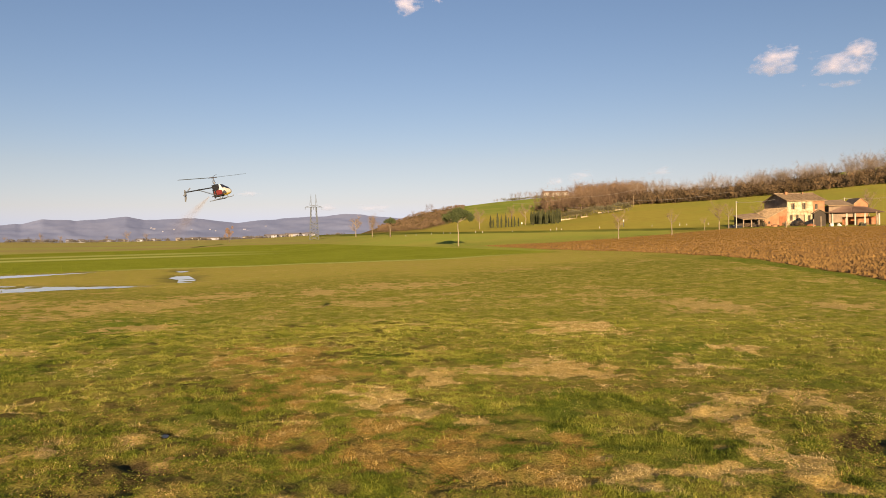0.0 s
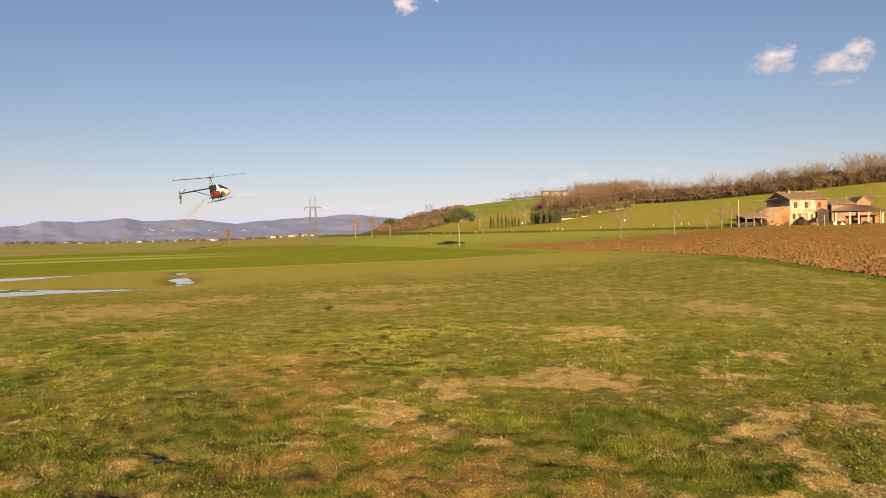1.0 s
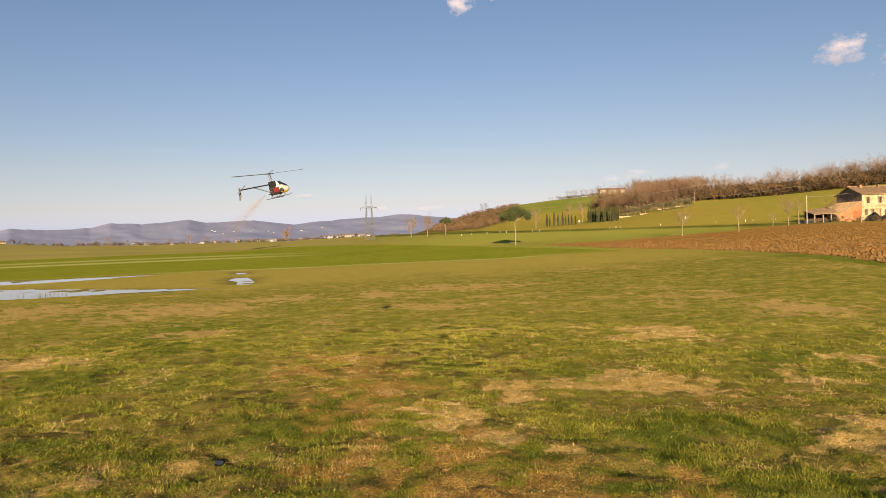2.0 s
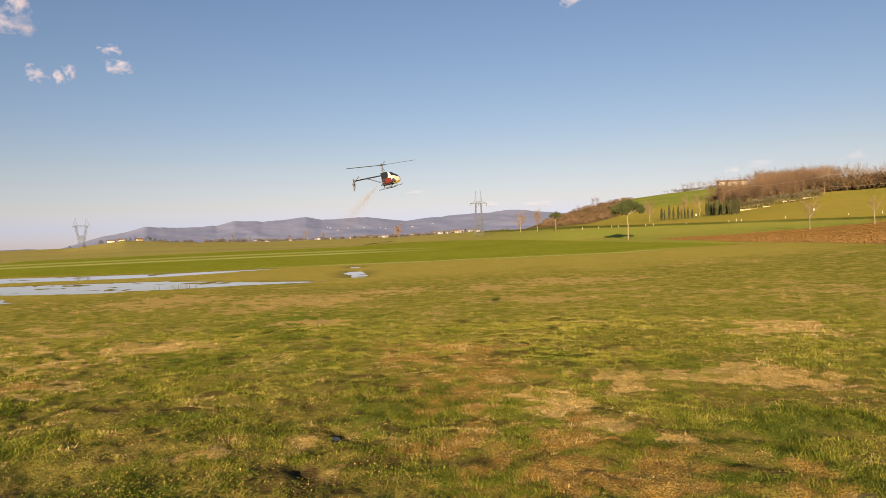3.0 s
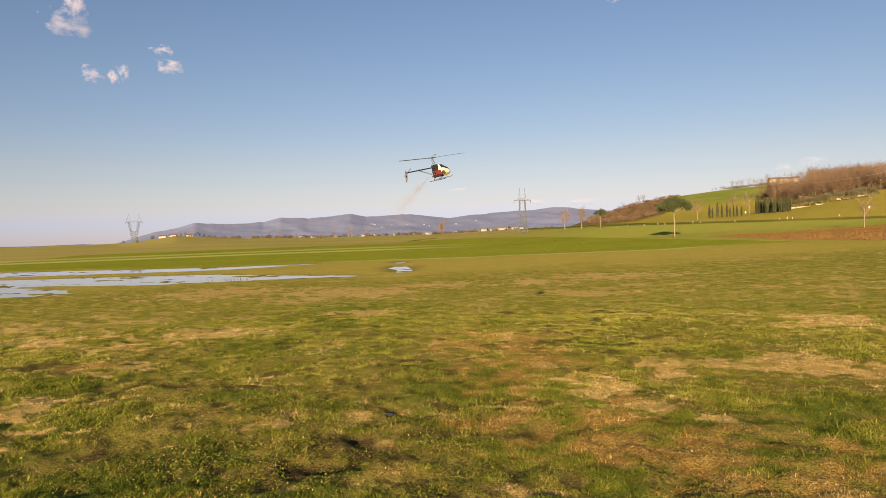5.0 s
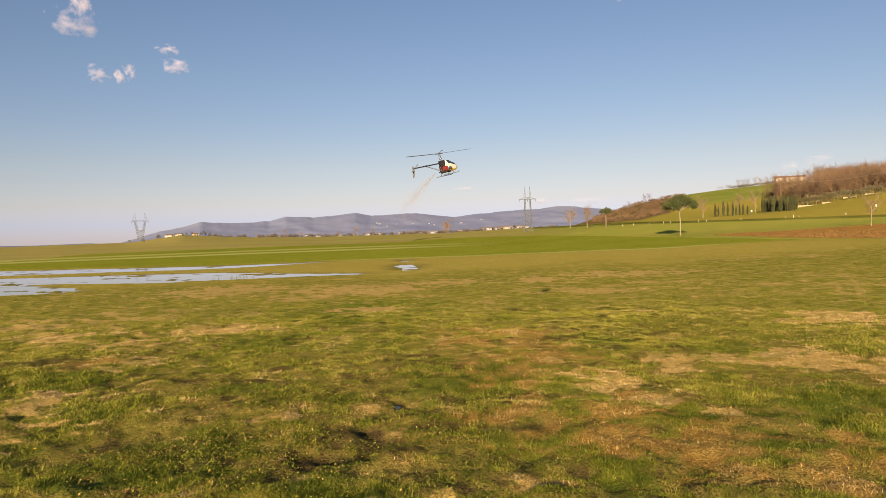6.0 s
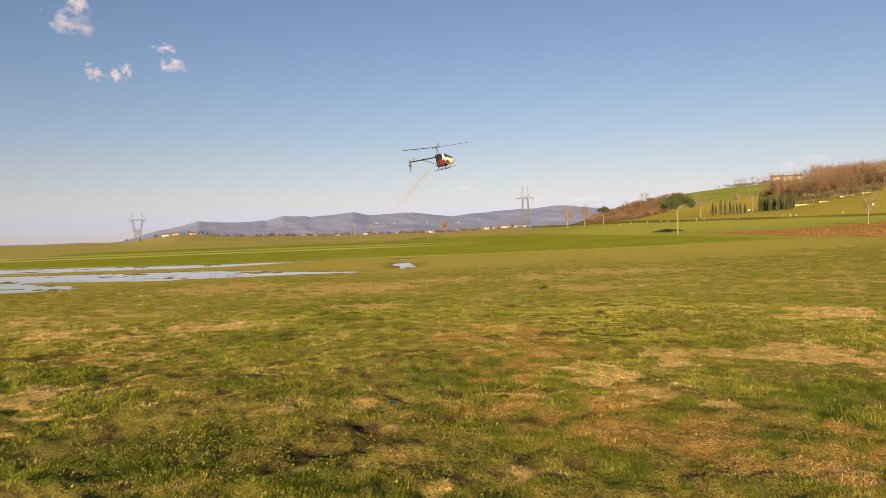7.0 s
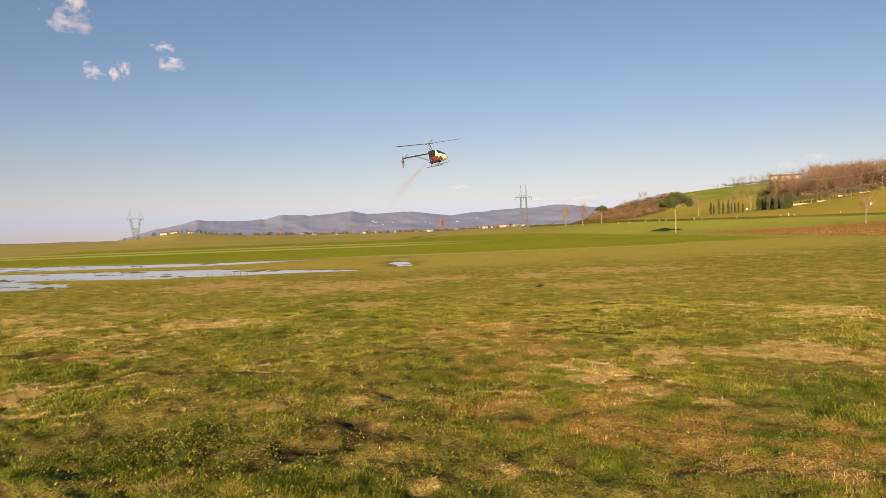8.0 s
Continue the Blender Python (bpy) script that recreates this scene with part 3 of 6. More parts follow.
class Raster:
    """The land and what grows on it, worked out once on a grid and read off between its points."""

    def __init__(self, x0, x1, y0, y1, cell):
        self.x0, self.y0, self.cell = x0, y0, cell
        xs, ys = np.arange(x0, x1, cell), np.arange(y0, y1, cell)
        self.nx, self.ny = len(xs), len(ys)
        x, y = (v.ravel() for v in np.meshgrid(xs, ys))
        z = ground_z(x, y)
        s = zones(x, y, z)
        self.names = ["z", "pool", "clump", "tuft", "drift", "fleck", "patch"] + list(s)
        data = [z, pool_depth(x, y), fbm(x, y, 0.30, 3, 81), fbm(x, y, 0.75, 3, 83), fbm(x, y, 1.1, 3, 87), fbm(x, y, 0.3, 2, 93), fbm(x, y, 1.7, 3, 89)]
        self.data = np.stack(data + list(s.values())).reshape(len(self.names), self.ny, self.nx)

    def read(self, x, y):
        u, v = (x - self.x0) / self.cell, (y - self.y0) / self.cell
        i, j = np.clip(u.astype(int), 0, self.nx - 2), np.clip(v.astype(int), 0, self.ny - 2)
        u, v = np.clip(u - i, 0, 1), np.clip(v - j, 0, 1)
        d = self.data
        out = (d[:, j, i] * (1 - u) + d[:, j, i + 1] * u) * (1 - v) + (d[:, j + 1, i] * (1 - u) + d[:, j + 1, i + 1] * u) * v
        return dict(zip(self.names, out))


def grow_tufts(raster, count, blades, r0, r1, a0, a1, seed, width, height, reach):
    """Small tufts of some blades each: green or dry as a whole, close in the lush places, with gaps between."""
    g = np.random.default_rng(seed)
    r = np.exp(g.uniform(math.log(r0), math.log(r1), count))
    a = np.radians(g.uniform(a0, a1, count))
    x, y = CX + r * np.sin(a), CY + r * np.cos(a)
    s = raster.read(x, y)
    dense = np.clip(0.50 + 2.8 * (s["clump"] - 0.45) + 1.6 * (s["tuft"] - 0.5) + 0.35 * s["lush"] + 0.30 * s["straw"] + 0.30 * s["red"], 0.34, 1)
    keep = (g.random(count) < dense) & (s["pool"] < -0.6) & (s["plough"] < 0.3) & (s["crop"] < 0.5) & (s["mire_and_gaps"] < 0.45)
    x, y, r = x[keep], y[keep], r[keep]
    s = {k: v[keep] for k, v in s.items()}
    n = len(x)
    tall = step(0.47, 0.60, s["tuft"]) * (1 - 0.8 * s["straw"])
    dryness = np.clip(0.36 - 0.14 * step(12, 28, r) - 0.22 * tall + (0.54 + 0.34 * step(18, 30, r)) * s["straw"] + 0.66 * s["red"] - 0.25 * s["lush"] + 0.15 * s["stub"] + 1.0 * (s["drift"] - 0.5) + 0.6 * (s["fleck"] - 0.5), 0.05, 0.97)
    dry = 0.55 * g.random(n) + 0.45 * np.clip(0.5 - 2.4 * (s["fleck"] - 0.5), 0, 1) < dryness
    lush = s["lush"] * (1 - dry)
    size = np.clip(r / 8, 0.8, 3.2)
    h = height * size ** 0.40 * np.exp(g.normal(0, 0.32, n)) * (0.56 + 0.22 * lush + 0.45 * tall) * np.where(dry, 1.15, 1.0)
    rho = reach * size ** 0.8 * np.exp(g.normal(0, 0.3, n))
    w = width * size ** 0.85 * np.exp(g.normal(0, 0.25, n)) * np.where(dry, 0.8, 1.1)
    # tone is raised from 8 m outward to offset shade among the blades
    tone = (0.50 + 0.34 * (g.random(n) - 0.5) + 0.9 * (s["patch"] - 0.5) + 1.2 * (s["fleck"] - 0.5) + 0.5 * (s["clump"] - 0.5) - 0.22 * lush + 0.24 * step(8, 22, r) - 0.10 * step(26, 40, r)
            + np.where(dry, 0.55 * (s["straw"] - 0.35) - 0.12 * s["red"], 0.08))
    flat = np.where(dry, 1.50, 1.20) + 0.25 * step(22, 30, r)
    k = blades
    turn = g.uniform(0, 2 * np.pi, (n, k))
    out = np.sqrt(g.random((n, k)))
    lean = np.clip(flat[:, None] * (0.4 + 0.9 * out) + g.normal(0, 0.30, (n, k)), 0.10, 1.52)
    bx, by = x[:, None] + np.cos(turn) * out * rho[:, None], y[:, None] + np.sin(turn) * out * rho[:, None]
    bz = np.repeat(s["z"][:, None] - 0.006, k, 1)
    way = turn + g.normal(0, 0.7, (n, k))
    bh = h[:, None] * g.uniform(0.6, 1.25, (n, k))
    along = np.stack([np.cos(way) * np.sin(lean), np.sin(way) * np.sin(lean), np.cos(lean)], -1) * bh[..., None]
    side = way + np.pi / 2 + g.normal(0, 0.5, (n, k))
    bw = w[:, None] * g.uniform(0.6, 1.3, (n, k)) / 2
    side = np.stack([np.cos(side) * bw, np.sin(side) * bw, np.zeros((n, k))], -1)
    base = np.stack([bx, by, bz], -1)
    verts = np.stack([base - side, base + side, base + along], 2).reshape(-1, 3)
    tones = np.clip(tone[:, None] + g.normal(0, 0.09, (n, k)), 0, 1)
    m = n * k
    return verts, np.arange(3 * m).reshape(-1, 3), np.repeat(tones.ravel(), 3), np.repeat(np.repeat(dry.astype(float), k), 3)


def build_grass():
    near = Raster(-24, 20, 2, 28, 0.06)
    far = Raster(-80, 68, 8, 100, 0.25)
    for label, args in (("short winter grass with dry straw over rough meadow", (near, 265000, 8, 6.6, 26, -50, 35, 101, 0.0080, 0.039, 0.042)),
                        ("thin grass and straw on the far meadow", (far, 200000, 6, 23, 95, -50, 36, 102, 0.0088, 0.032, 0.046))):
        v, f, tone, dry = grow_tufts(*args)
        me = array_mesh("grass", v, f, MAT_BLADE, False, tone=tone, dry=dry)
        tagged(new("grass", me), label, "grass", kind="stuff")


build_grass()


def build_crop():
    """Young winter corn in the green field: short upright blades, thinner far off."""
    g = np.random.default_rng(111)
    count = 260000
    r = np.exp(g.uniform(math.log(68), math.log(420), count))
    a = g.uniform(-52, 12, count)
    x, y = CX + r * np.sin(np.radians(a)), CY + r * np.cos(np.radians(a))
    z = land(x, y)
    s = zones(x, y, z)
    keep = (s["crop"] > 0.5) & (s["track"] < 0.4) & (pool_depth(x, y) < -0.5)
    x, y, r = x[keep], y[keep], r[keep]
    z = ground_z(x, y)
    n = len(x)
    h = 0.08 * (0.7 + 0.6 * g.random(n))
    w = 0.05 * (r / 90) ** 0.9 * (0.6 + 0.8 * g.random(n))
    t = g.uniform(0, np.pi, n)
    side = np.stack([np.cos(t) * w / 2, np.sin(t) * w / 2, np.zeros(n)], 1)
    base = np.stack([x, y, z + 0.02], 1)
    tip = base + np.stack([g.normal(0, 0.05, n), g.normal(0, 0.05, n), h], 1)
    v = np.stack([base - side, base + side, tip], 1).reshape(-1, 3)
    tone = np.clip(0.5 + 0.4 * (g.random(n) - 0.5) + 0.8 * (fbm(x, y, 14, 3, 91) - 0.5), 0, 1)
    green = blade_material("young_corn", ((0.195, 0.228, 0.022), (0.225, 0.252, 0.027), (0.255, 0.275, 0.034)),
                           ((0.3, 0.2, 0.1), (0.3, 0.2, 0.1), (0.3, 0.2, 0.1)))
    me = array_mesh("young_corn", v, np.arange(3 * n).reshape(-1, 3), green, False, tone=np.repeat(tone, 3), dry=np.zeros(3 * n))
    tagged(new("young_corn", me), "bright green young corn growing on the flat field", "crop", kind="stuff")


build_crop()

MAT_CLOD = surface("ploughed_earth", (0.110, 0.057, 0.014), (0.235, 0.132, 0.035), 0.8, 0.95, bump=0.6, distance=0.04)


def build_clods():
    g = np.random.default_rng(121)
    count = 62000
    r = np.exp(g.uniform(math.log(40), math.log(190), count))
    a = g.uniform(2, 36, count)
    x, y = CX + r * np.sin(np.radians(a)), CY + r * np.cos(np.radians(a))
    z = ground_z(x, y)
    s = zones(x, y, z)
    keep = s["plough"] > 0.5
    x, y, z, r = x[keep], y[keep], z[keep], r[keep]
    n = len(x)
    octa = np.array([(1, 0, 0), (0, 1, 0), (-1, 0, 0), (0, -1, 0), (0, 0, 1)], float)
    tri = np.array([(0, 1, 4), (1, 2, 4), (2, 3, 4), (3, 0, 4)])
    size = (0.045 + 0.12 * g.random(n) ** 2.4) * np.clip(70 / r, 0.5, 1.15)
    v = octa[None] * size[:, None, None] * (1 + 0.5 * (g.random((n, 5, 3)) - 0.5)) * np.array([1.2, 1.2, 1.0])
    t = g.uniform(0, 6.28, n)
    c, q = np.cos(t)[:, None], np.sin(t)[:, None]
    v = np.stack([v[..., 0] * c - v[..., 1] * q, v[..., 0] * q + v[..., 1] * c, v[..., 2]], -1)
    v = v + np.stack([x, y, z + 0.02], 1)[:, None]
    f = tri[None] + 5 * np.arange(n)[:, None, None]
    me = array_mesh("clods", v.reshape(-1, 3), f.reshape(-1, 3), MAT_CLOD, False)
    tagged(new("clods", me), "lumpy reddish brown clods of the ploughed field", "earth", kind="stuff")


build_clods()


def build_weeds():
    """Low broad-leaved weeds between the grass."""
    g = np.random.default_rng(131)
    spots = [(-4.5, 8.6, 2.6, 2.4), (-6.3, 11.5, 1.8, 1.8), (5.6, 10.2, 2.0, 2.0), (0.6, 21.5, 2.4, 3.0), (-3.2, 11.2, 0.9, 1.4), (6.4, 9.4, 1.0, 1.6), (6.0, 12.6, 1.6, 1.3), (-6.0, 9.0, 1.8, 1.6)]
    vs, tone = [], []
    for cx, cy, a, b in spots:
        n = int(9000 * a * b / 6)
        x, y = g.normal(cx, a * 0.55, n), g.normal(cy, b * 0.55, n)
        keep = fbm(x, y, 0.4, 3, 133) > 0.52
        x, y = x[keep], y[keep]
        n = len(x)
        z = ground_z(x, y) + g.uniform(0.01, 0.075, n)
        size = g.uniform(0.009, 0.022, n) * np.clip(np.hypot(x, y) / 12, 1, 1.6)
        t = g.uniform(0, 6.28, n)
        tilt = g.uniform(-0.5, 0.9, n)
        ux, uy = np.cos(t), np.sin(t)
        along = np.stack([ux * np.cos(tilt), uy * np.cos(tilt), np.sin(tilt)], 1) * size[:, None]
        across = np.stack([-uy, ux, g.uniform(-0.4, 0.4, n)], 1) * size[:, None] * 0.55
        c = np.stack([x, y, z], 1)
        vs.append(np.stack([c - along, c + across, c + along, c - across], 1).reshape(-1, 3))
        tone.append(np.repeat(np.clip(g.normal(0.45, 0.22, n), 0, 1), 4))
    v, tone = np.concatenate(vs), np.concatenate(tone)
    dry = np.repeat((g.random(len(v) // 4) < 0.12).astype(float), 4)
    me = array_mesh("weeds", v, np.arange(len(v)).reshape(-1, 4), MAT_BLADE, False, tone=tone, dry=dry)
    tagged(new("weeds", me), "low yellow-green broad-leaved weeds among the grass", "weeds", kind="stuff")


build_weeds()


def build_reeds():
    """Dry reeds standing at the rim of the flood."""
    g = np.random.default_rng(141)
    n = 70
    x, y = g.normal(-31.4, 0.9, n), g.normal(49.9, 0.7, n)
    z = np.maximum(ground_z(x, y), WATER_Z - 0.02)
    h, t = g.uniform(0.15, 0.42, n), g.uniform(0, np.pi, n)
    side = np.stack([np.cos(t), np.sin(t), 0 * t], 1) * g.uniform(0.008, 0.016, n)[:, None]
    base = np.stack([x, y, z - 0.02], 1)
    tip = base + np.stack([g.normal(0, 0.06, n), g.normal(0, 0.06, n), h], 1)
    v = np.stack([base - side, base + side, tip], 1).reshape(-1, 3)
    me = array_mesh("reeds", v, np.arange(3 * n).reshape(-1, 3), MAT_BLADE, False, tone=np.repeat(g.uniform(0, 0.2, n), 3), dry=np.full(3 * n, 0.3))
    tagged(new("reeds", me), "sparse dry brown reeds at the edge of the flood water", "reeds", kind="stuff")


build_reeds()

bloom = thing("dandelion", "single yellow dandelion open in the grass", "flower", pose(-8.2, 8.2, ground_at(-8.2, 8.2)))
part("stem", Soup().pipe([(0, 0, -0.01), (0.004, 0.0, 0.05), (0.0, 0.004, 0.09)], [0.003, 0.0025, 0.002], 5), surface("flower_stem", (0.12, 0.16, 0.03), (0.18, 0.2, 0.05), 20.0, bump=0), bloom)
head = Soup()
for ring, (count, radius, up) in enumerate(((14, 0.022, 0.006), (12, 0.017, 0.011), (9, 0.011, 0.015))):
    for i in range(count):
        a = 6.2832 * (i + 0.4 * ring) / count
        c, q = math.cos(a), math.sin(a)
        head.add([(0, 0, 0.09), (c * radius - q * 0.004, q * radius + c * 0.004, 0.09 + up), (c * radius * 1.1, q * radius * 1.1, 0.09 + up * 0.9), (c * radius + q * 0.004, q * radius - c * 0.004, 0.09 + up)], [(0, 1, 2, 3)])
part("petals", head, surface("yellow_petals", (0.75, 0.50, 0.02), (0.85, 0.62, 0.04), 30.0, bump=0), bloom)

# ---- trees ----
MAT_BARK = surface("grey_bark", (0.11, 0.082, 0.055), (0.19, 0.145, 0.10), 3.0, 0.9, bump=0.5)
MAT_TWIG = surface("bare_twigs", (0.090, 0.056, 0.034), (0.210, 0.135, 0.084), 0.15, 0.9, bump=0)
MAT_RUST = surface("rust_leaves", (0.23, 0.135, 0.075), (0.30, 0.19, 0.11), 0.6, 0.8, bump=0)
MAT_PINE = surface("pine_needles", (0.036, 0.052, 0.014), (0.080, 0.096, 0.026), 0.7, 0.8, bump=0)
MAT_CYPRESS = surface("cypress_needles", (0.038, 0.044, 0.015), (0.076, 0.080, 0.027), 0.9, 0.8, bump=0)
MAT_OLIVE = surface("olive_leaves", (0.090, 0.080, 0.040), (0.165, 0.142, 0.076), 0.9, 0.7, bump=0)
MAT_DARKSCRUB = surface("dark_undergrowth", (0.055, 0.036, 0.016), (0.098, 0.060, 0.028), 0.10, 0.9, bump=0)
MAT_PALETWIG = surface("pale_twigs", (0.165, 0.112, 0.066), (0.245, 0.172, 0.105), 0.5, 0.9, bump=0)
MAT_PALEBARK = surface("pale_bark", (0.21, 0.165, 0.115), (0.29, 0.235, 0.17), 3.0, 0.9, bump=0.4)
# hedge brown greyed by distance haze, which is put into the colour
MAT_FARHEDGE = surface("hazed_far_hedge", (0.085, 0.075, 0.070), (0.140, 0.120, 0.108), 0.10, 0.9, bump=0)
MAT_THICKET = surface("russet_oak_leaves", (0.040, 0.028, 0.014), (0.150, 0.092, 0.042), 0.22, 0.9, bump=0)
MAT_GREYTWIG = surface("grey_bare_twigs", (0.150, 0.112, 0.085), (0.230, 0.175, 0.135), 0.2, 0.9, bump=0)
MAT_SCRUB = surface("brown_scrub", (0.100, 0.064, 0.034), (0.190, 0.122, 0.066), 0.10, 0.9, bump=0)


def bare_tree(seed, h, spread, twigs, clear=0.3, lean=0.03, n=5, thick=0.022, twig_len=0.16, twig_w=0.012):
    """Trunk with limbs, and the fine twigs, of a leafless tree."""
    g = random.Random(seed)
    trunk, fine = Soup(), Soup()
    pts = [Vector((0, 0, -0.1))]
    for k in range(1, 6):
        pts.append(Vector((g.uniform(-lean, lean) * h, g.uniform(-lean, lean) * h, h * 0.8 * k / 5)))
    trunk.pipe(pts, [h * thick * (1 - 0.15 * k) for k in range(6)], n)
    ends = []
    limbs = max(6, int(h * 1.6))
    for i in range(limbs):
        t = clear + (0.98 - clear) * (i + g.random()) / limbs
        k = min(int(t * 5), 4)
        p = pts[k].lerp(pts[k + 1], t * 5 - k)
        a = g.uniform(0, 6.28)
        reach = spread * h * (0.30 + 0.7 * (1 - abs(t - 0.45) * 1.3)) * g.uniform(0.6, 1.1) * 0.5
        up = 0.45 + 0.8 * t
        q = p + Vector((math.cos(a), math.sin(a), up)) * reach * 0.55
        e = q + Vector((math.cos(a + g.uniform(-0.5, 0.5)), math.sin(a + g.uniform(-0.5, 0.5)), up + 0.3)) * reach * 0.55
        trunk.pipe([p, q, e], [h * thick * 0.4, h * thick * 0.25, h * thick * 0.10], 3)
        ends += [(p.lerp(q, 0.6), 0.6), (q, 1.0), (q.lerp(e, 0.5), 1.0), (e, 1.0)]
    ends.append((pts[-1], 1.0))
    for i in range(twigs):
        c, far = g.choice(ends)
        d = Vector((g.gauss(0, 1), g.gauss(0, 1), g.gauss(0.55, 0.8))).normalized()
        length = h * twig_len * g.uniform(0.4, 1.2)
        base = c + Vector((g.gauss(0, 1), g.gauss(0, 1), g.gauss(0, 1))) * h * 0.03
        side = d.cross(Vector((g.gauss(0, 1), g.gauss(0, 1), g.gauss(0, 1)))).normalized() * h * twig_w * g.uniform(0.5, 1.1)
        m = base + d * length * 0.5 + side * 2.0 * g.uniform(-1, 1)
        fine.add([base - side * 0.5, base + side * 0.5, m + side * 0.4, m - side * 0.4], [(0, 1, 2, 3)])
        tip = m + (d + Vector((g.gauss(0, 0.4), g.gauss(0, 0.4), g.gauss(0.1, 0.4)))) * length * 0.6
        fine.add([m - side * 0.4, m + side * 0.4, tip], [(0, 1, 2)])
    return trunk, fine


def leaf_cloud(blobs, count, size, seed, squash=1.0):
    """Many small leaf clumps filling the balls (x, y, z, radius), with an uneven outline and gaps."""
    g = random.Random(seed)
    s = Soup()
    weights = [b[3] ** 2 for b in blobs]
    for i in range(count):
        x, y, z, r = g.choices(blobs, weights)[0]
        d = Vector((g.gauss(0, 1), g.gauss(0, 1), g.gauss(0, 1))).normalized()
        c = Vector((x, y, z)) + Vector((d.x, d.y, d.z * squash)) * r * (g.random() ** 0.4) * g.uniform(0.85, 1.12)
        u = Vector((g.gauss(0, 1), g.gauss(0, 1), g.gauss(0, 1))).normalized()
        v = u.orthogonal().normalized() * size * g.uniform(0.5, 1.1)
        u = u * size * g.uniform(0.5, 1.2)
        s.add([c - u, c + v * 0.7, c + u * 0.9, c - v * 0.6], [(0, 1, 2, 3)])
    return s


def tree_thing(name, label, category, m, trunk, crown, crown_mat, group="", bark=None):
    t = thing(name, label, category, m, group)
    part("trunk", trunk, bark or MAT_BARK, t)
    part("crown", crown, crown_mat, t)
    return t


TW1, TC1 = bare_tree(1, 4.2, 0.68, 240, 0.46, 0.02, twig_len=0.14, twig_w=0.0060)
TW2, TC2 = bare_tree(2, 4.2, 0.85, 480, 0.36, 0.03, twig_w=0.0070)
TW3, TC3 = bare_tree(3, 6.5, 0.60, 620, 0.30, 0.02, twig_w=0.0075)
proto = {}
for key, az, r, size, turn, label in (
        ("b", 14.2, 126, 1.0, 40, "bare young tree with rusty last leaves beside ploughed field"),
        ("a", 18.1, 128, 1.02, 130, "bare young tree with forked limbs at the field edge"),
        ("b", 21.4, 150, 1.15, 200, "bare tree in the hedge beside the farmhouse"),
        ("a", 22.05, 155, 1.1, 290, "bare tree near the utility pole"),
        ("a", 20.4, 150, 0.66, 10, "small bare sapling on the field edge"),
        ("c", -6.33, 258, 1.06, 20, "tall bare tree with upright limbs beside the road"),
        ("c", -5.05, 216, 0.92, 100, "thin bare tree with upright limbs beside the road"),
        ("c", 3.40, 205, 0.80, 220, "bare pale tree standing on the grassy slope"),
        ("b", 5.9, 238, 1.45, 80, "broad bare tree behind the row of cypresses"),
        ("b", 7.0, 246, 1.50, 150, "broad bare brown tree behind the cypresses"),
        ("b", 30.9, 178, 1.35, 250, "bare tree behind the farm barn"),
        ("b", 24.0, 163, 1.0, 310, "small bare fruit tree against the old annex")):
    if key not in proto:
        proto[key] = {"a": (TW1, TC1, MAT_PALETWIG), "b": (TW2, TC2, MAT_PALETWIG), "c": (TW3, TC3, MAT_PALETWIG)}[key]
        proto[key] = [tree_thing("bare_tree", label, "tree", on_land(az, r, turn, 0.05, size), *proto[key], group="bare field trees", bark=MAT_PALEBARK)]
        continue
    tagged(copy_thing(proto[key][0], on_land(az, r, turn, 0.05, size)), label)

for az, r, size in ((-28.5, 560, 0.95), (-27.3, 590, 0.7), (-24.35, 600, 0.75), (-22.95, 520, 1.15), (-21.7, 560, 0.95), (-30.6, 600, 0.6)):
    tagged(copy_thing(proto["b"][0], on_land(az, r, az * 40, 0.05, size * 1.5)), "pale bare tree far out on the plain")

# the round rust-coloured tree on the plain
trunk, fine = bare_tree(9, 8.5, 0.5, 250, 0.4, 0.02, twig_w=0.006)
g9 = random.Random(9)
crown = leaf_cloud([(g9.gauss(0, 0.9), g9.gauss(0, 0.9), 5.4 + g9.gauss(0, 1.3), 1.0) for i in range(12)], 900, 0.22, 9)
tree_thing("rust_tree", "lone roadside tree holding rust-brown winter leaves", "tree", on_land(-15.92, 410), trunk, crown, MAT_RUST)


def stone_pine(h, width, depth, seed, count, size, thick=0.035):
    g = random.Random(seed)
    trunk = Soup()
    top = h - depth
    trunk.pipe([(0, 0, -0.1), (0.002 * h, 0, top * 0.42), (0.009 * h, 0, top * 0.55), (-0.006 * h, 0.01 * h, top * 0.74), (0.0, 0.02 * h, top)],
               [h * thick, h * thick * 0.85, h * thick, h * thick * 0.72, h * thick * 0.62], 7)
    blobs = []
    for i in range(40):
        a, k = g.uniform(0, 6.28), math.sqrt(g.random())
        x, y = math.cos(a) * k * width * 0.42, math.sin(a) * k * width * 0.42
        z = top + depth * (0.24 + 0.46 * (1 - k * k) * (0.35 + 0.65 * (i % 3 > 0))) + g.uniform(-0.12, 0.1) * depth
        blobs.append((x, y, z, width * g.uniform(0.09, 0.15)))
        if i % 4 == 0:
            trunk.pipe([(0, 0, top * 0.98), (x * 0.5, y * 0.5, top + depth * 0.15), (x, y, z)], [h * 0.014, h * 0.010, h * 0.005], 4)
    return trunk, leaf_cloud(blobs, count, size, seed, 0.85)


t, c = stone_pine(5.0, 3.6, 1.7, 31, 1500, 0.13)
tree_thing("stone_pine", "small umbrella pine with flat dark crown by the road", "pine", on_land(-3.63, 180), t, c, MAT_PINE)
t, c = stone_pine(6.9, 5.3, 2.75, 32, 5200, 0.15, 0.015)
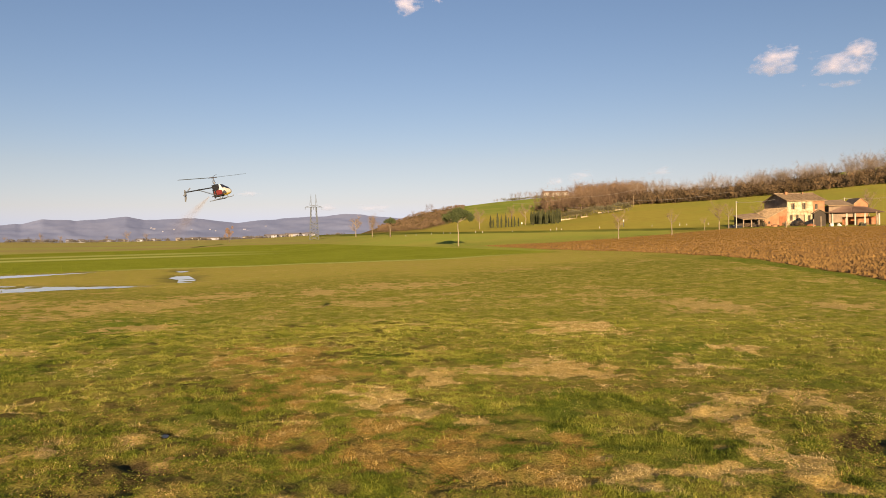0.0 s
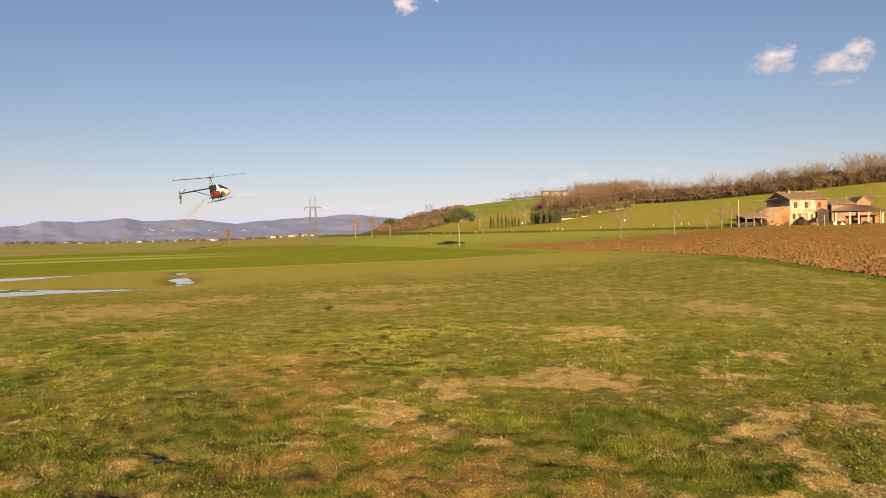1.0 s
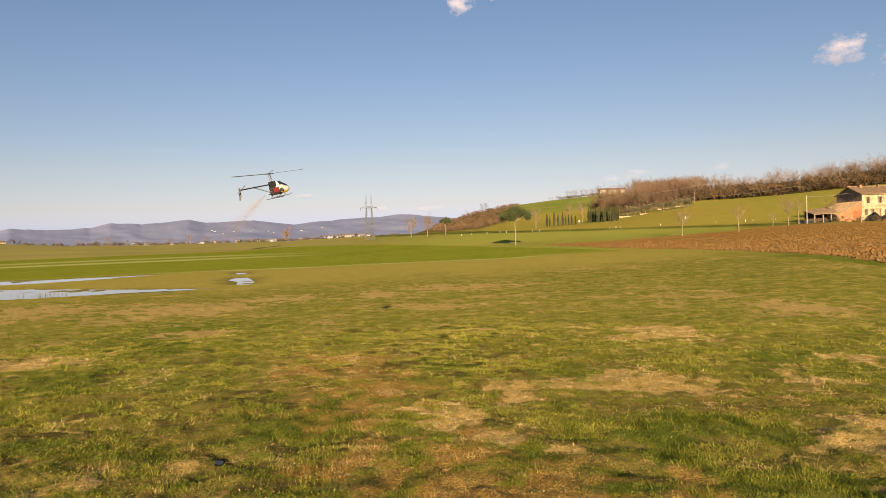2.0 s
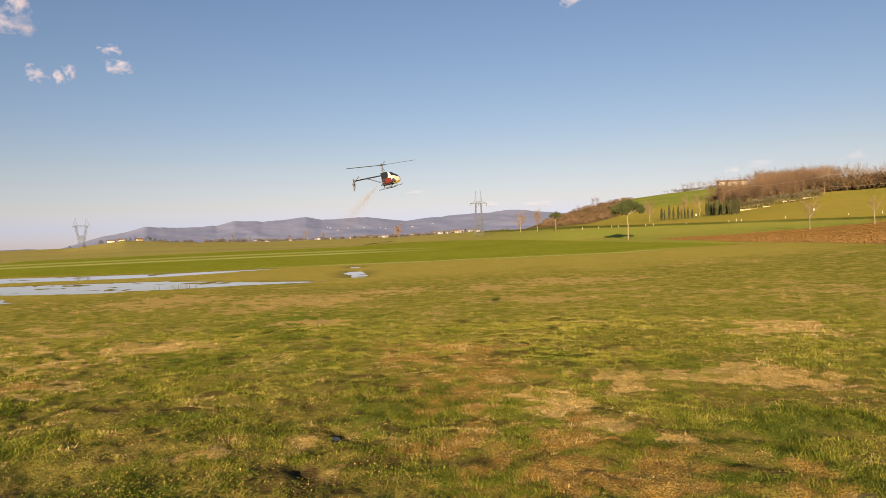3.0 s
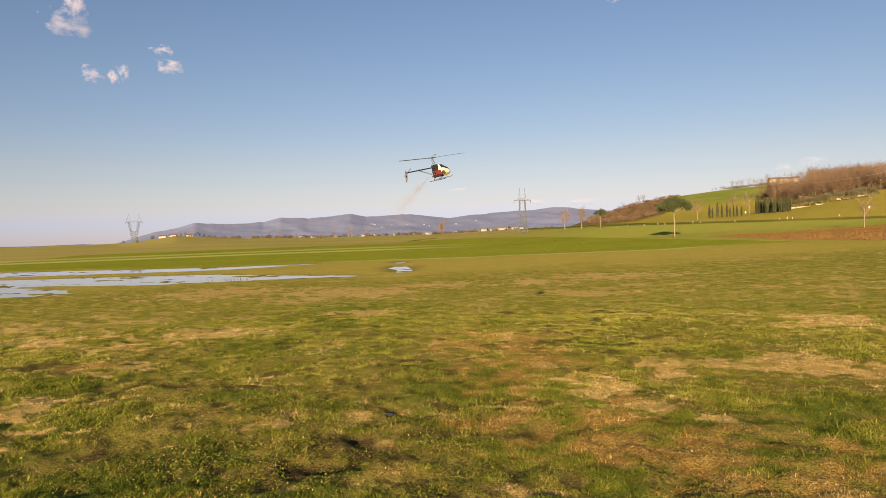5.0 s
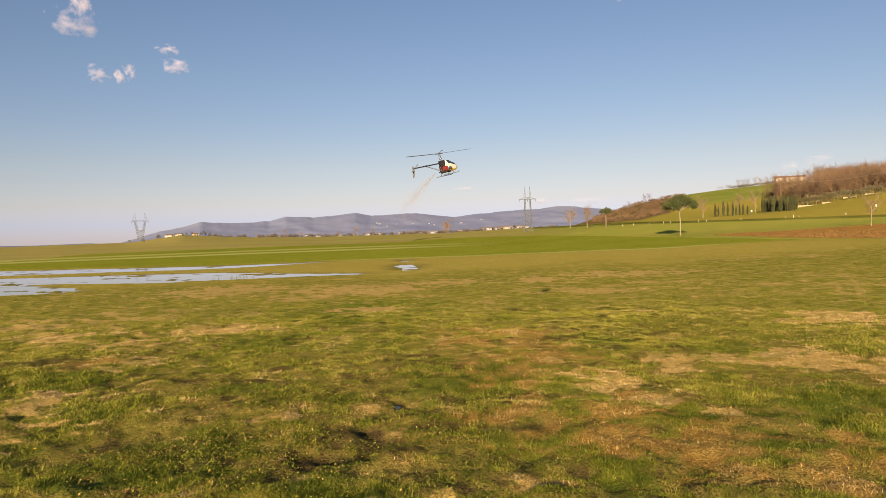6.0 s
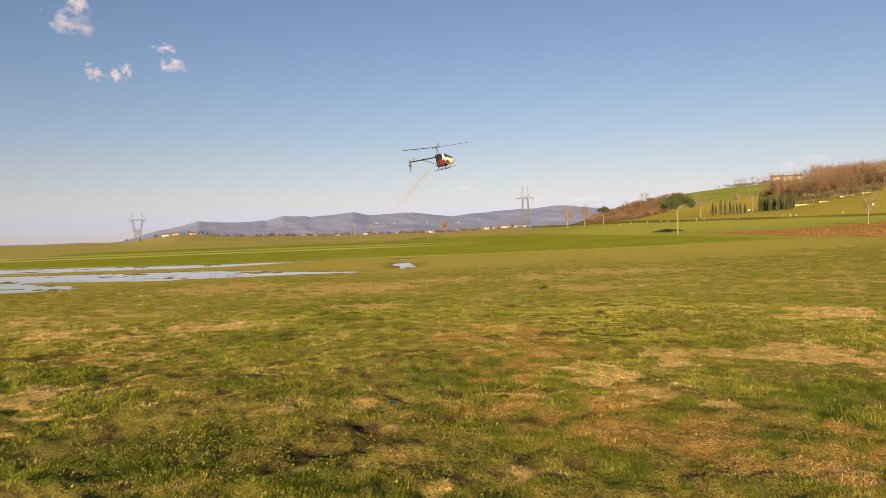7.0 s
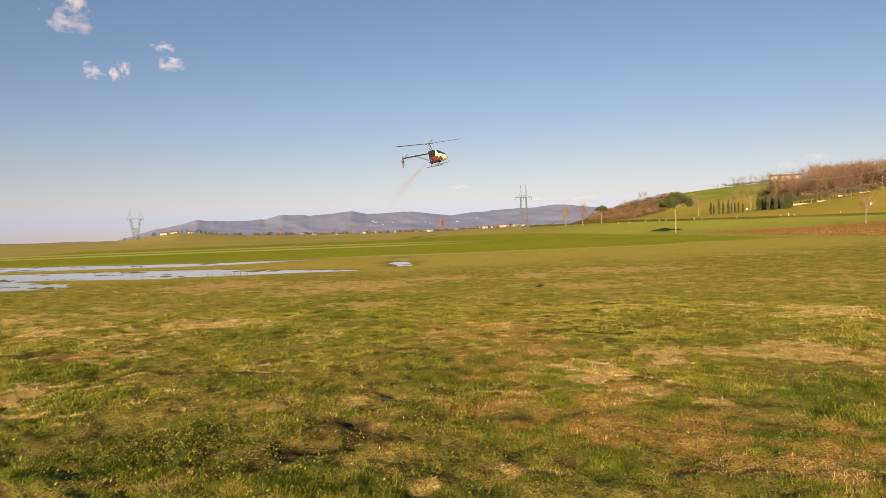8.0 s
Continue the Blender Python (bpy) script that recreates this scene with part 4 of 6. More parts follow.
tree_thing("stone_pine", "tall umbrella pine with pale bare trunk and dark crown", "pine", on_land(1.78, 124), t, c, MAT_PINE, bark=MAT_PALEBARK)


def cypress(h, w, seed):
    g = random.Random(seed)
    trunk = Soup().pipe([(0, 0, -0.1), (0, 0, h * 0.9)], [h * 0.018, h * 0.004], 5)
    blobs = []
    for k in range(16):
        t = 0.06 + 0.92 * k / 15
        r = w * 0.5 * math.sin(math.pi * min(1, t * 0.85 + 0.16)) ** 0.8
        blobs.append((g.gauss(0, 0.06) * w, g.gauss(0, 0.06) * w, t * h, max(r, 0.05 * w)))
    return trunk, leaf_cloud(blobs, 900, h * 0.040, seed, 1.3)


CYPRESS_SHAPES = []
for k in range(3):
    t, c = cypress(4.0, 0.86, 40 + k)
    CYPRESS_SHAPES.append((t, c))
CYP = []
gc = random.Random(44)
row = [(4.27, 218, 0.98), (4.47, 219, 0.82), (4.82, 219, 1.20), (5.12, 220, 1.02), (5.46, 221, 1.08), (5.68, 222, 0.8), (5.92, 222, 0.92), (6.15, 223, 0.85), (6.45, 224, 0.75)]
clump = [(7.45 + 2.2 * i / 21 + gc.uniform(-0.05, 0.05), gc.choice((234, 240, 247)), gc.uniform(0.95, 1.35)) for i in range(22)]
for i, (az, r, s) in enumerate(row + clump):
    m = on_land(az, r, gc.uniform(0, 360), 0.05) @ Matrix.Diagonal((s * gc.uniform(0.68, 0.92), s * gc.uniform(0.68, 0.92), s, 1))
    label = "slim dark cypress standing in a row on the slope" if i < len(row) else "dark cypress in a dense plantation on the slope"
    if i < 3:
        CYP.append(tree_thing("cypress", label, "cypress", m, *CYPRESS_SHAPES[i], MAT_CYPRESS, group="cypresses"))
    else:
        ob = copy_thing(CYP[i % 3], m)
        ob.matrix_basis = m
        tagged(ob, label)

OLIVE = None
go = random.Random(47)
for i in range(30):
    az, r = 9.7 + 5.2 * (i + go.random()) / 30, go.choice((272, 284, 296))
    m = on_land(az, r, go.uniform(0, 360), 0.05, go.uniform(0.8, 1.2))
    if OLIVE is None:
        t = Soup().pipe([(0, 0, -0.1), (0.1, 0, 0.5), (0, 0.1, 1.2)], [0.16, 0.13, 0.08], 5)
        c = leaf_cloud([(go.gauss(0, 0.6), go.gauss(0, 0.6), 1.9 + go.gauss(0, 0.35), 0.75) for k in range(8)], 420, 0.17, 48)
        OLIVE = tree_thing("olive_tree", "low grey-green olive tree in a hillside grove", "olive tree", m, t, c, MAT_OLIVE, group="olive grove")
    else:
        ob = copy_thing(OLIVE, m)
        ob.matrix_basis = m


def triangles(soup):
    f = []
    for q in soup.f:
        f += [(q[0], q[i], q[i + 1]) for i in range(1, len(q) - 1)]
    return np.array(soup.v), np.array(f)


def scatter(name, label, category, kinds, places, material, seed):
    """One mesh out of many turned and sized copies of a few shapes."""
    g = np.random.default_rng(seed)
    vs, fs, off = [], [], 0
    for x, y, z, s in places:
        v, f = kinds[g.integers(len(kinds))]
        t = g.uniform(0, 6.28)
        c, q = math.cos(t), math.sin(t)
        w = v * s * np.array([g.uniform(0.85, 1.2), g.uniform(0.85, 1.2), g.uniform(0.85, 1.15)])
        vs.append(np.stack([w[:, 0] * c - w[:, 1] * q + x, w[:, 0] * q + w[:, 1] * c + y, w[:, 2] + z], 1))
        fs.append(f + off)
        off += len(v)
    me = array_mesh(name, np.concatenate(vs), np.concatenate(fs), material, False)
    return tagged(new(name, me), label, category, kind="stuff")


def woods():
    g = np.random.default_rng(51)
    kinds = []
    for k in range(5):
        a, b = bare_tree(60 + k, 9.0, 0.85, 170, 0.22, 0.03, 3, thick=0.016, twig_len=0.20, twig_w=0.0115)
        va, fa = triangles(a)
        vb, fb = triangles(b)
        kinds.append((np.concatenate([va, vb]), np.concatenate([fa, fb + len(va)])))
    grove = []
    for k in range(4):
        a, b = bare_tree(80 + k, 9.0, 1.0, 280, 0.34, 0.03, 3, thick=0.017, twig_len=0.105, twig_w=0.0085)
        va, fa = triangles(a)
        vb, fb = triangles(b)
        grove.append((np.concatenate([va, vb]), np.concatenate([fa, fb + len(va)])))
    brow = []
    while len(brow) < 210:             # tall bare trees standing over the thicket on the brow
        az = g.uniform(15.0, 37)
        if g.random() > 0.25 + 0.75 * float(step(0.40, 0.60, fbm(np.array([az]), np.array([3.0]), 1.6, 2, 57))[0]):
            continue
        x, y = at(az, g.uniform(352, 425))
        tall = 1.02 * np.interp(az, [15, 18, 19.5, 20.5, 22, 26, 30, 37], [0.98, 0.95, 0.72, 0.95, 0.85, 0.9, 1.05, 1.1])
        brow.append((x, y, ground_at(x, y) - 0.1, tall * g.uniform(0.7, 1.12)))
    scatter("bare_grove", "tall grey bare trees rising over the hilltop thicket", "trees", grove, brow, MAT_GREYTWIG, 56)
    spots = []
    while len(spots) < 490:            # the wooded flank below the villa
        az = g.uniform(7.3, 16)
        r = g.uniform(335, 600)
        edge = np.interp(az, [6.5, 8, 10, 12, 16], [470, 390, 350, 335, 330])
        end = np.interp(az, [6.5, 8, 10.2, 11, 16], [440, 455, 520, 600, 600])
        if not edge < r < end:
            continue
        x, y = at(az, r)
        spots.append((x, y, ground_at(x, y) - 0.1, g.uniform(0.55, 1.08) * (0.42 if r > 425 and az < 10.9 else 1.0)))
    for az, r, s in ((4.5, 585, 0.32), (4.75, 585, 0.30), (5.05, 590, 0.33), (5.9, 592, 0.6), (6.2, 592, 0.7), (6.5, 594, 0.75), (7.0, 594, 0.7), (7.3, 596, 0.6),
                     (7.8, 592, 0.7), (8.3, 575, 0.6), (9.0, 572, 0.55), (8.2, 602, 0.85), (8.45, 604, 0.7), (10.25, 602, 0.8), (10.5, 600, 0.9), (10.8, 604, 0.8), (8.95, 586, 0.4), (9.25, 588, 0.42), (9.6, 585, 0.36), (9.9, 586, 0.45), (-1.9, 560, 0.55), (-0.7, 570, 0.7), (-0.4, 572, 0.65)):
        x, y = at(az, r)
        spots.append((x, y, ground_at(x, y) - 0.1, s))
    scatter("woodland", "leafless brown winter wood along the hillside", "woodland", kinds, spots, MAT_TWIG, 52)
    bush = [triangles(leaf_cloud([(random.Random(70 + k * 9 + j).gauss(0, 0.7), random.Random(71 + k * 9 + j).gauss(0, 0.7), 0.6 + 0.3 * j / 5, 0.7) for j in range(6)], 90, 0.28, 70 + k)) for k in range(3)]
    fine_bush = [triangles(leaf_cloud([(random.Random(170 + k * 9 + j).gauss(0, 0.75), random.Random(171 + k * 9 + j).gauss(0, 0.75), 0.4 + 0.9 * random.Random(172 + k * 9 + j).random(), 0.55) for j in range(8)], 190, 0.15, 170 + k)) for k in range(4)]
    low = []
    thicket = []
    for i in range(900):
        az = g.uniform(14.5, 37)
        x, y = at(az, g.uniform(334, 392))
        wave = 0.75 + 0.5 * float(fbm(np.array([az]), np.array([9.0]), 0.8, 3, 63)[0])
        if i % 4 == 0:
            low.append((x, y, ground_at(x, y), g.uniform(1.2, 2.6) * wave))
        else:
            thicket.append((x, y, ground_at(x, y), g.uniform(1.1, 3.5) * wave))
    scatter("thicket", "rust-brown oak thicket along the brow of the hill", "thicket", fine_bush, thicket, MAT_THICKET, 57)
    scatter("undergrowth", "dark evergreen undergrowth at the edge of the wood", "undergrowth", bush, low, MAT_DARKSCRUB, 53)
    scrub = []
    while len(scrub) < 430:
        az, r = g.uniform(-4.6, 2.4), g.uniform(300, 600)
        x, y = at(az, r)
        if (ground_at(x, y) - 2.6) / r > np.interp(az, [-6, -4, -1, 1, 1.6, 3], [0.009, 0.0105, 0.0135, 0.021, 0.030, 0.06]):
            scrub.append((x, y, ground_at(x, y), g.uniform(0.6, 1.5)))
    for i in range(150):
        az, r = g.uniform(7.0, 15), g.uniform(330, 430)
        x, y = at(az, r)
        if r > np.interp(az, [6.5, 8, 10, 12, 16], [470, 390, 350, 335, 330]):
            scrub.append((x, y, ground_at(x, y), g.uniform(0.9, 1.8)))
    scatter("scrub", "rust-brown scrub covering the lower hill", "scrub", fine_bush, scrub, MAT_SCRUB, 54)
    crest = [(az, 588 + 6 * k) for k in range(2) for az in np.arange(5.3, 8.5, 0.13)]
    crest = [(*at(az, r), g.uniform(0.7, 1.7)) for az, r in crest if g.random() < 0.75]
    scatter("crest_hedge", "dark hedge and bushes along the hill crest", "hedge", fine_bush, [(x, y, ground_at(x, y), k) for x, y, k in crest], MAT_OLIVE, 65)
    hedge = []
    for i in range(240):
        az = g.uniform(-34, -7)
        x, y = at(az, g.uniform(640, 950))
        hedge.append((x, y, ground_at(x, y), g.uniform(0.8, 2.2)))
    scatter("far_hedges", "distant low brown hedges across the plain", "hedge", bush, hedge, MAT_FARHEDGE, 55)


woods()

# dark trees round the far farm
gf = np.random.default_rng(58)
dark = [triangles(leaf_cloud([(random.Random(90 + k * 7 + j).gauss(0, 0.8), random.Random(91 + k * 7 + j).gauss(0, 0.8), 1.0 + 0.4 * j, 0.8) for j in range(6)], 110, 0.30, 90 + k)) for k in range(3)]
ring = []
for az, r, s in ((-37.6, 700, 1.4), (-37.5, 705, 1.1), (-36.6, 705, 0.9), (-36.4, 640, 0.8), (-35.6, 690, 0.9), (-34.6, 670, 1.3), (-34.3, 670, 1.2), (-34.0, 672, 1.1), (-33.6, 675, 1.0), (-33.2, 675, 0.9),
                 (-35.2, 665, 1.2), (-36.9, 640, 0.7), (-39.5, 600, 0.8), (-35.9, 520, 0.7), (-38.6, 480, 0.8)):
    x, y = at(az, r)
    ring.append((x, y, ground_at(x, y) - 0.1, s))
scatter("farm_trees", "dark evergreen trees round the far white farm", "trees", dark, ring, MAT_CYPRESS, 59)

# ---- farm, pylons, road furniture, far houses ----
MAT_CREAM = surface("worn_cream_plaster", (0.54, 0.46, 0.31), (0.25, 0.175, 0.10), 1.3, 0.9, bump=0.3)
MAT_BRICK = surface("old_orange_brick", (0.25, 0.118, 0.060), (0.35, 0.18, 0.094), 1.3, 0.9, bump=0.3)
MAT_DARKBRICK = surface("weathered_grey_brick", (0.20, 0.145, 0.105), (0.28, 0.20, 0.14), 1.1, 0.95, bump=0.3)
MAT_TILE = surface("old_roof_tiles", (0.21, 0.14, 0.080), (0.34, 0.24, 0.145), 1.6, 0.9, bump=0.6, distance=0.04)
MAT_TIMBER = surface("weathered_timber", (0.20, 0.145, 0.10), (0.34, 0.26, 0.18), 2.0, 0.9, bump=0.4)
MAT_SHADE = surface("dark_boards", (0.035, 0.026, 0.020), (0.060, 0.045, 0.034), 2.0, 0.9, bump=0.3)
MAT_PALE = surface("pale_post_paint", (0.36, 0.32, 0.26), (0.45, 0.41, 0.34), 3.0, 0.7, bump=0.1)
MAT_WHITE = surface("white_sacks", (0.50, 0.48, 0.45), (0.60, 0.58, 0.54), 2.0, 0.8, bump=0.3)
MAT_STEEL = surface("galvanised_steel", (0.050, 0.062, 0.085), (0.080, 0.092, 0.115), 0.5, 0.7, 0.1, bump=0.1)
MAT_WIRE = surface("aluminium_cable", (0.28, 0.26, 0.25), (0.34, 0.32, 0.30), 1.0, 0.5, 0.3, bump=0)
MAT_PINK = surface("pink_plaster", (0.29, 0.25, 0.225), (0.36, 0.312, 0.275), 0.4, 0.9, bump=0.1)
# far houses: plaster and tiles have the bluish distance haze mixed into their colours
MAT_HAZE = surface("hazy_pale_plaster", (0.29, 0.30, 0.38), (0.38, 0.38, 0.46), 0.3, 0.9, bump=0)
MAT_HAZEROOF = surface("hazy_roof_tiles", (0.16, 0.145, 0.165), (0.22, 0.195, 0.21), 0.3, 0.9, bump=0)
MAT_ROOFRED = surface("red_roof_tiles", (0.19, 0.115, 0.085), (0.24, 0.155, 0.115), 0.5, 0.9, bump=0.2)
MAT_TARP = surface("black_plastic_sheet", (0.018, 0.020, 0.024), (0.035, 0.037, 0.042), 1.5, 0.5, bump=0.3)
MAT_RUSTY = surface("rusty_iron", (0.25, 0.085, 0.035), (0.34, 0.14, 0.06), 2.0, 0.8, 0.3, bump=0.3)
MAT_GLASS = surface("dark_window", (0.025, 0.022, 0.020), (0.045, 0.040, 0.034), 2.0, 0.3, bump=0)


def farm(az, r, dz=0.0):
    """A place on the farm, by bearing from the first eye, and its ground."""
    a = radians(az + 0.3)
    x, y = r * math.sin(a), r * math.cos(a)
    return Vector((x, y, ground_at(x, y) + dz))


def slab(soup, pts, thick):
    """A thick sheet over four corners."""
    pts = [Vector(p) for p in pts]
    nrm = (pts[1] - pts[0]).cross(pts[3] - pts[0]).normalized() * thick
    soup.add([*pts, *(p + nrm for p in pts)], [(3, 2, 1, 0), (4, 5, 6, 7), (0, 1, 5, 4), (1, 2, 6, 5), (2, 3, 7, 6), (3, 0, 4, 7)])


def tile_ribs(soup, a, b, c, d, count, radius):
    """Rows of cover tiles from the eave a-b up to the ridge d-c."""
    a, b, c, d = (Vector(p) for p in (a, b, c, d))
    for i in range(count):
        k = (i + 0.5) / count
        soup.tube(a.lerp(b, k), d.lerp(c, k), radius, radius, 5)


def wall_with_openings(soup, w, h, t, holes):
    """A wall along x from 0 to w, its outer face at y = 0, thick t, with openings (x0, z0, x1, z1) through it."""
    xs = sorted({0.0, w, *(v for o in holes for v in (o[0], o[2]))})
    zs = sorted({0.0, h, *(v for o in holes for v in (o[1], o[3]))})
    for x0, x1 in zip(xs, xs[1:]):
        for z0, z1 in zip(zs, zs[1:]):
            cx, cz = (x0 + x1) / 2, (z0 + z1) / 2
            if not any(o[0] < cx < o[2] and o[1] < cz < o[3] for o in holes):
                soup.box(x0, 0, z0, x1, t, z1)


def window_part(house, x0, z0, x1, z1, depth=0.18, shutter=None):
    win = part("window", Soup().box(x0, depth, z0, x1, depth + 0.03, z1), MAT_GLASS, house)
    fr = Soup()
    rings = []
    for y, k in ((depth - 0.05, 0.0), (depth - 0.05, 0.07), (depth - 0.004, 0.07), (depth - 0.004, 0.0)):
        rings.append([(x0 + k, y, z0 + k), (x1 - k, y, z0 + k), (x1 - k, y, z1 - k), (x0 + k, y, z1 - k)])
    fr.loft(rings, close=False, wrap=True)
    part("frame", fr, MAT_TIMBER, win)
    part("mullion", Soup().box((x0 + x1) / 2 - 0.03, depth - 0.04, z0 + 0.07, (x0 + x1) / 2 + 0.03, depth - 0.006, z1 - 0.07), MAT_TIMBER, win)
    part("sill", Soup().box(x0 - 0.08, -0.07, z0 - 0.08, x1 + 0.08, depth - 0.06, z0 - 0.004), MAT_CREAM, win)


def farmhouse():
    p = farm(25.40, 165)
    m = pose(p.x, p.y, p.z - 0.05, 0, 0, 6.6)
    h = thing("farmhouse", "old two-storey farmhouse with flaking cream and brick front", "house", m)
    W, D, E, R = 8.2, 8.4, 5.1, 6.7
    holes = [(0.9, 3.3, 1.65, 4.6), (3.3, 3.3, 4.0, 4.6), (6.1, 3.3, 6.75, 4.4), (0.6, 1.0, 1.2, 2.2), (1.85, 1.0, 2.45, 2.2), (2.9, 0.0, 3.8, 2.2), (4.5, 1.0, 5.1, 2.1)]
    cream, brick = Soup(), Soup()
    wall_with_openings(cream, 5.6, E, 0.35, [o for o in holes if o[2] < 5.6])
    part("wall", cream, MAT_CREAM, h, "flaking cream plaster")
    side = Soup()
    wall_with_openings(side, W - 5.6, E, 0.35, [(o[0] - 5.6, o[1], o[2] - 5.6, o[3]) for o in holes if o[0] > 5.6])
    side.v = [(x + 5.6, y, z) for x, y, z in side.v]
    part("wall", side, MAT_BRICK, h, "bare orange brick")
    for x in (0.0, W - 0.35):
        gab = Soup()
        a, b, c = (x, 0.354, 0), (x, D, 0), (x, D, E)
        prof = [(0.354, 0), (D, 0), (D, E), (D / 2, R - 0.06), (0.354, E + 0.05)]
        gab.loft([[(x, y, z) for y, z in prof], [(x + 0.35, y, z) for y, z in prof]])
        part("gable_wall", gab, MAT_DARKBRICK, h)
    part("back_wall", Soup().box(0.354, D - 0.35, 0, W - 0.354, D - 0.004, E), MAT_DARKBRICK, h)
    part("cornice", Soup().box(0.02, -0.10, 2.72, 5.6, -0.004, 2.92), MAT_CREAM, h)
    for i, o in enumerate(holes):
        if o[1] > 0.1:
            window_part(h, *o)
    door = part("door", Soup().box(2.94, 0.15, 0.02, 3.76, 0.20, 2.15), MAT_TIMBER, h)
    part("handle", Soup().tube((3.6, 0.15, 1.05), (3.6, 0.08, 1.05), 0.03), MAT_RUSTY, door)
    gw = part("window", Soup().box(-0.06, 2.6, 3.0, -0.004, 3.3, 4.0), MAT_GLASS, h)
    for y in (2.52, 3.3):
        part("jamb", Soup().box(-0.09, y, 2.9, -0.062, y + 0.08, 4.05), MAT_CREAM, gw)
    roof = Soup()
    slab(roof, [(-0.35, -0.45, E - 0.10), (W + 0.35, -0.45, E - 0.10), (W + 0.35, D / 2, R), (-0.35, D / 2, R)], 0.12)
    slab(roof, [(-0.35, D / 2, R), (W + 0.35, D / 2, R), (W + 0.35, D + 0.45, E - 0.10), (-0.35, D + 0.45, E - 0.10)], 0.12)
    rf = part("roof", roof, MAT_TILE, h)
    ribs = Soup()
    tile_ribs(ribs, (-0.3, -0.45, E + 0.02), (W + 0.3, -0.45, E + 0.02), (W + 0.3, D / 2, R + 0.12), (-0.3, D / 2, R + 0.12), 34, 0.07)
    part("cover_tiles", ribs, MAT_TILE, rf)
    part("ridge_tiles", Soup().tube((-0.35, D / 2, R + 0.12), (W + 0.35, D / 2, R + 0.12), 0.13, 0.13, 8), MAT_TILE, rf)
    ch = part("chimney", Soup().box(1.7, D / 2 - 0.9, R - 0.5, 2.15, D / 2 - 0.45, R + 0.45), MAT_BRICK, rf)
    ch2 = part("chimney", Soup().box(5.6, D / 2 - 0.7, R - 0.4, 5.8, D / 2 - 0.5, R + 0.4), MAT_BRICK, rf)
    # lean-to built on the gable: its brick front stands in line with the house front
    L = 5.0
    an = Soup()
    prof = [(-L, 0), (-0.02, 0), (-0.02, 3.55), (-L, 1.25)]
    an.loft([[(x, 0.0, z) for x, z in prof], [(x, 0.3, z) for x, z in prof]])
    part("annex_wall", an, MAT_BRICK, h, "patched orange brick")
    part("annex_side", Soup().box(-L, 0.304, 0, -L + 0.3, D - 0.5, 1.2), MAT_DARKBRICK, h)
    ar = Soup()
    slab(ar, [(-L - 0.5, -0.35, 1.05), (-0.06, -0.35, 3.62), (-0.06, D - 0.2, 3.62), (-L - 0.5, D - 0.2, 1.05)], 0.12)
    arp = part("annex_roof", ar, MAT_TILE, h)
    rb = Soup()
    for i in range(26):
        y = -0.3 + (D) * (i + 0.5) / 26
        rb.tube((-L - 0.5, y, 1.19), (-0.08, y, 3.76), 0.07, 0.07, 5)
    part("cover_tiles", rb, MAT_TILE, arp)
    part("barn_door", Soup().box(-1.75, -0.06, 0.05, -0.35, -0.004, 1.95), MAT_RUSTY, h, "closed rust-brown plank door")
    part("window", Soup().box(-4.2, -0.03, 0.5, -3.8, -0.004, 0.95), MAT_GLASS, h)
    # low cart shed at the end of the lean-to, open to the front
    cs = Soup()
    slab(cs, [(-10.2, -0.9, 1.35), (-5.2, -0.9, 1.55), (-5.2, 3.2, 2.75), (-10.2, 3.2, 2.25)], 0.12)
    part("shed_roof", cs, MAT_TILE, h)
    # near-black back wall: the shade inside the open shed is put into its colour
    part("shed_back", Soup().box(-10.0, 2.6, 0, -5.6, 2.8, 2.0), MAT_SHADE, h)
    for x in (-10.0, -8.3, -6.7):
        part("shed_post", Soup().box(x, -0.7, -0.2, x + 0.2, -0.5, 1.34), MAT_TIMBER, h)
    return m


HM = farmhouse()


def dark_hut():
    p = farm(27.45, 158)
    h = thing("hut", "small dark timber hut with steep roof beside farmhouse", "hut", pose(p.x, p.y, p.z - 0.05, 0, 0, -20))
    prof = [(-1.0, 0), (1.0, 0), (1.0, 2.5), (0, 3.15), (-1.0, 2.5)]
    part("wall", Soup().loft([[(x, 0, z) for x, z in prof], [(x, 2.4, z) for x, z in prof]]), MAT_SHADE, h)
    rf = Soup()
    slab(rf, [(-1.25, -0.2, 2.42), (0, -0.2, 3.2), (0, 2.6, 3.2), (-1.25, 2.6, 2.42)], 0.08)
    slab(rf, [(0, -0.2, 3.2), (1.25, -0.2, 2.42), (1.25, 2.6, 2.42), (0, 2.6, 3.2)], 0.08)
    part("roof", rf, MAT_TILE, h)
    part("door", Soup().box(-0.5, -0.05, 0.05, 0.5, -0.004, 2.0), MAT_SHADE, h)


dark_hut()


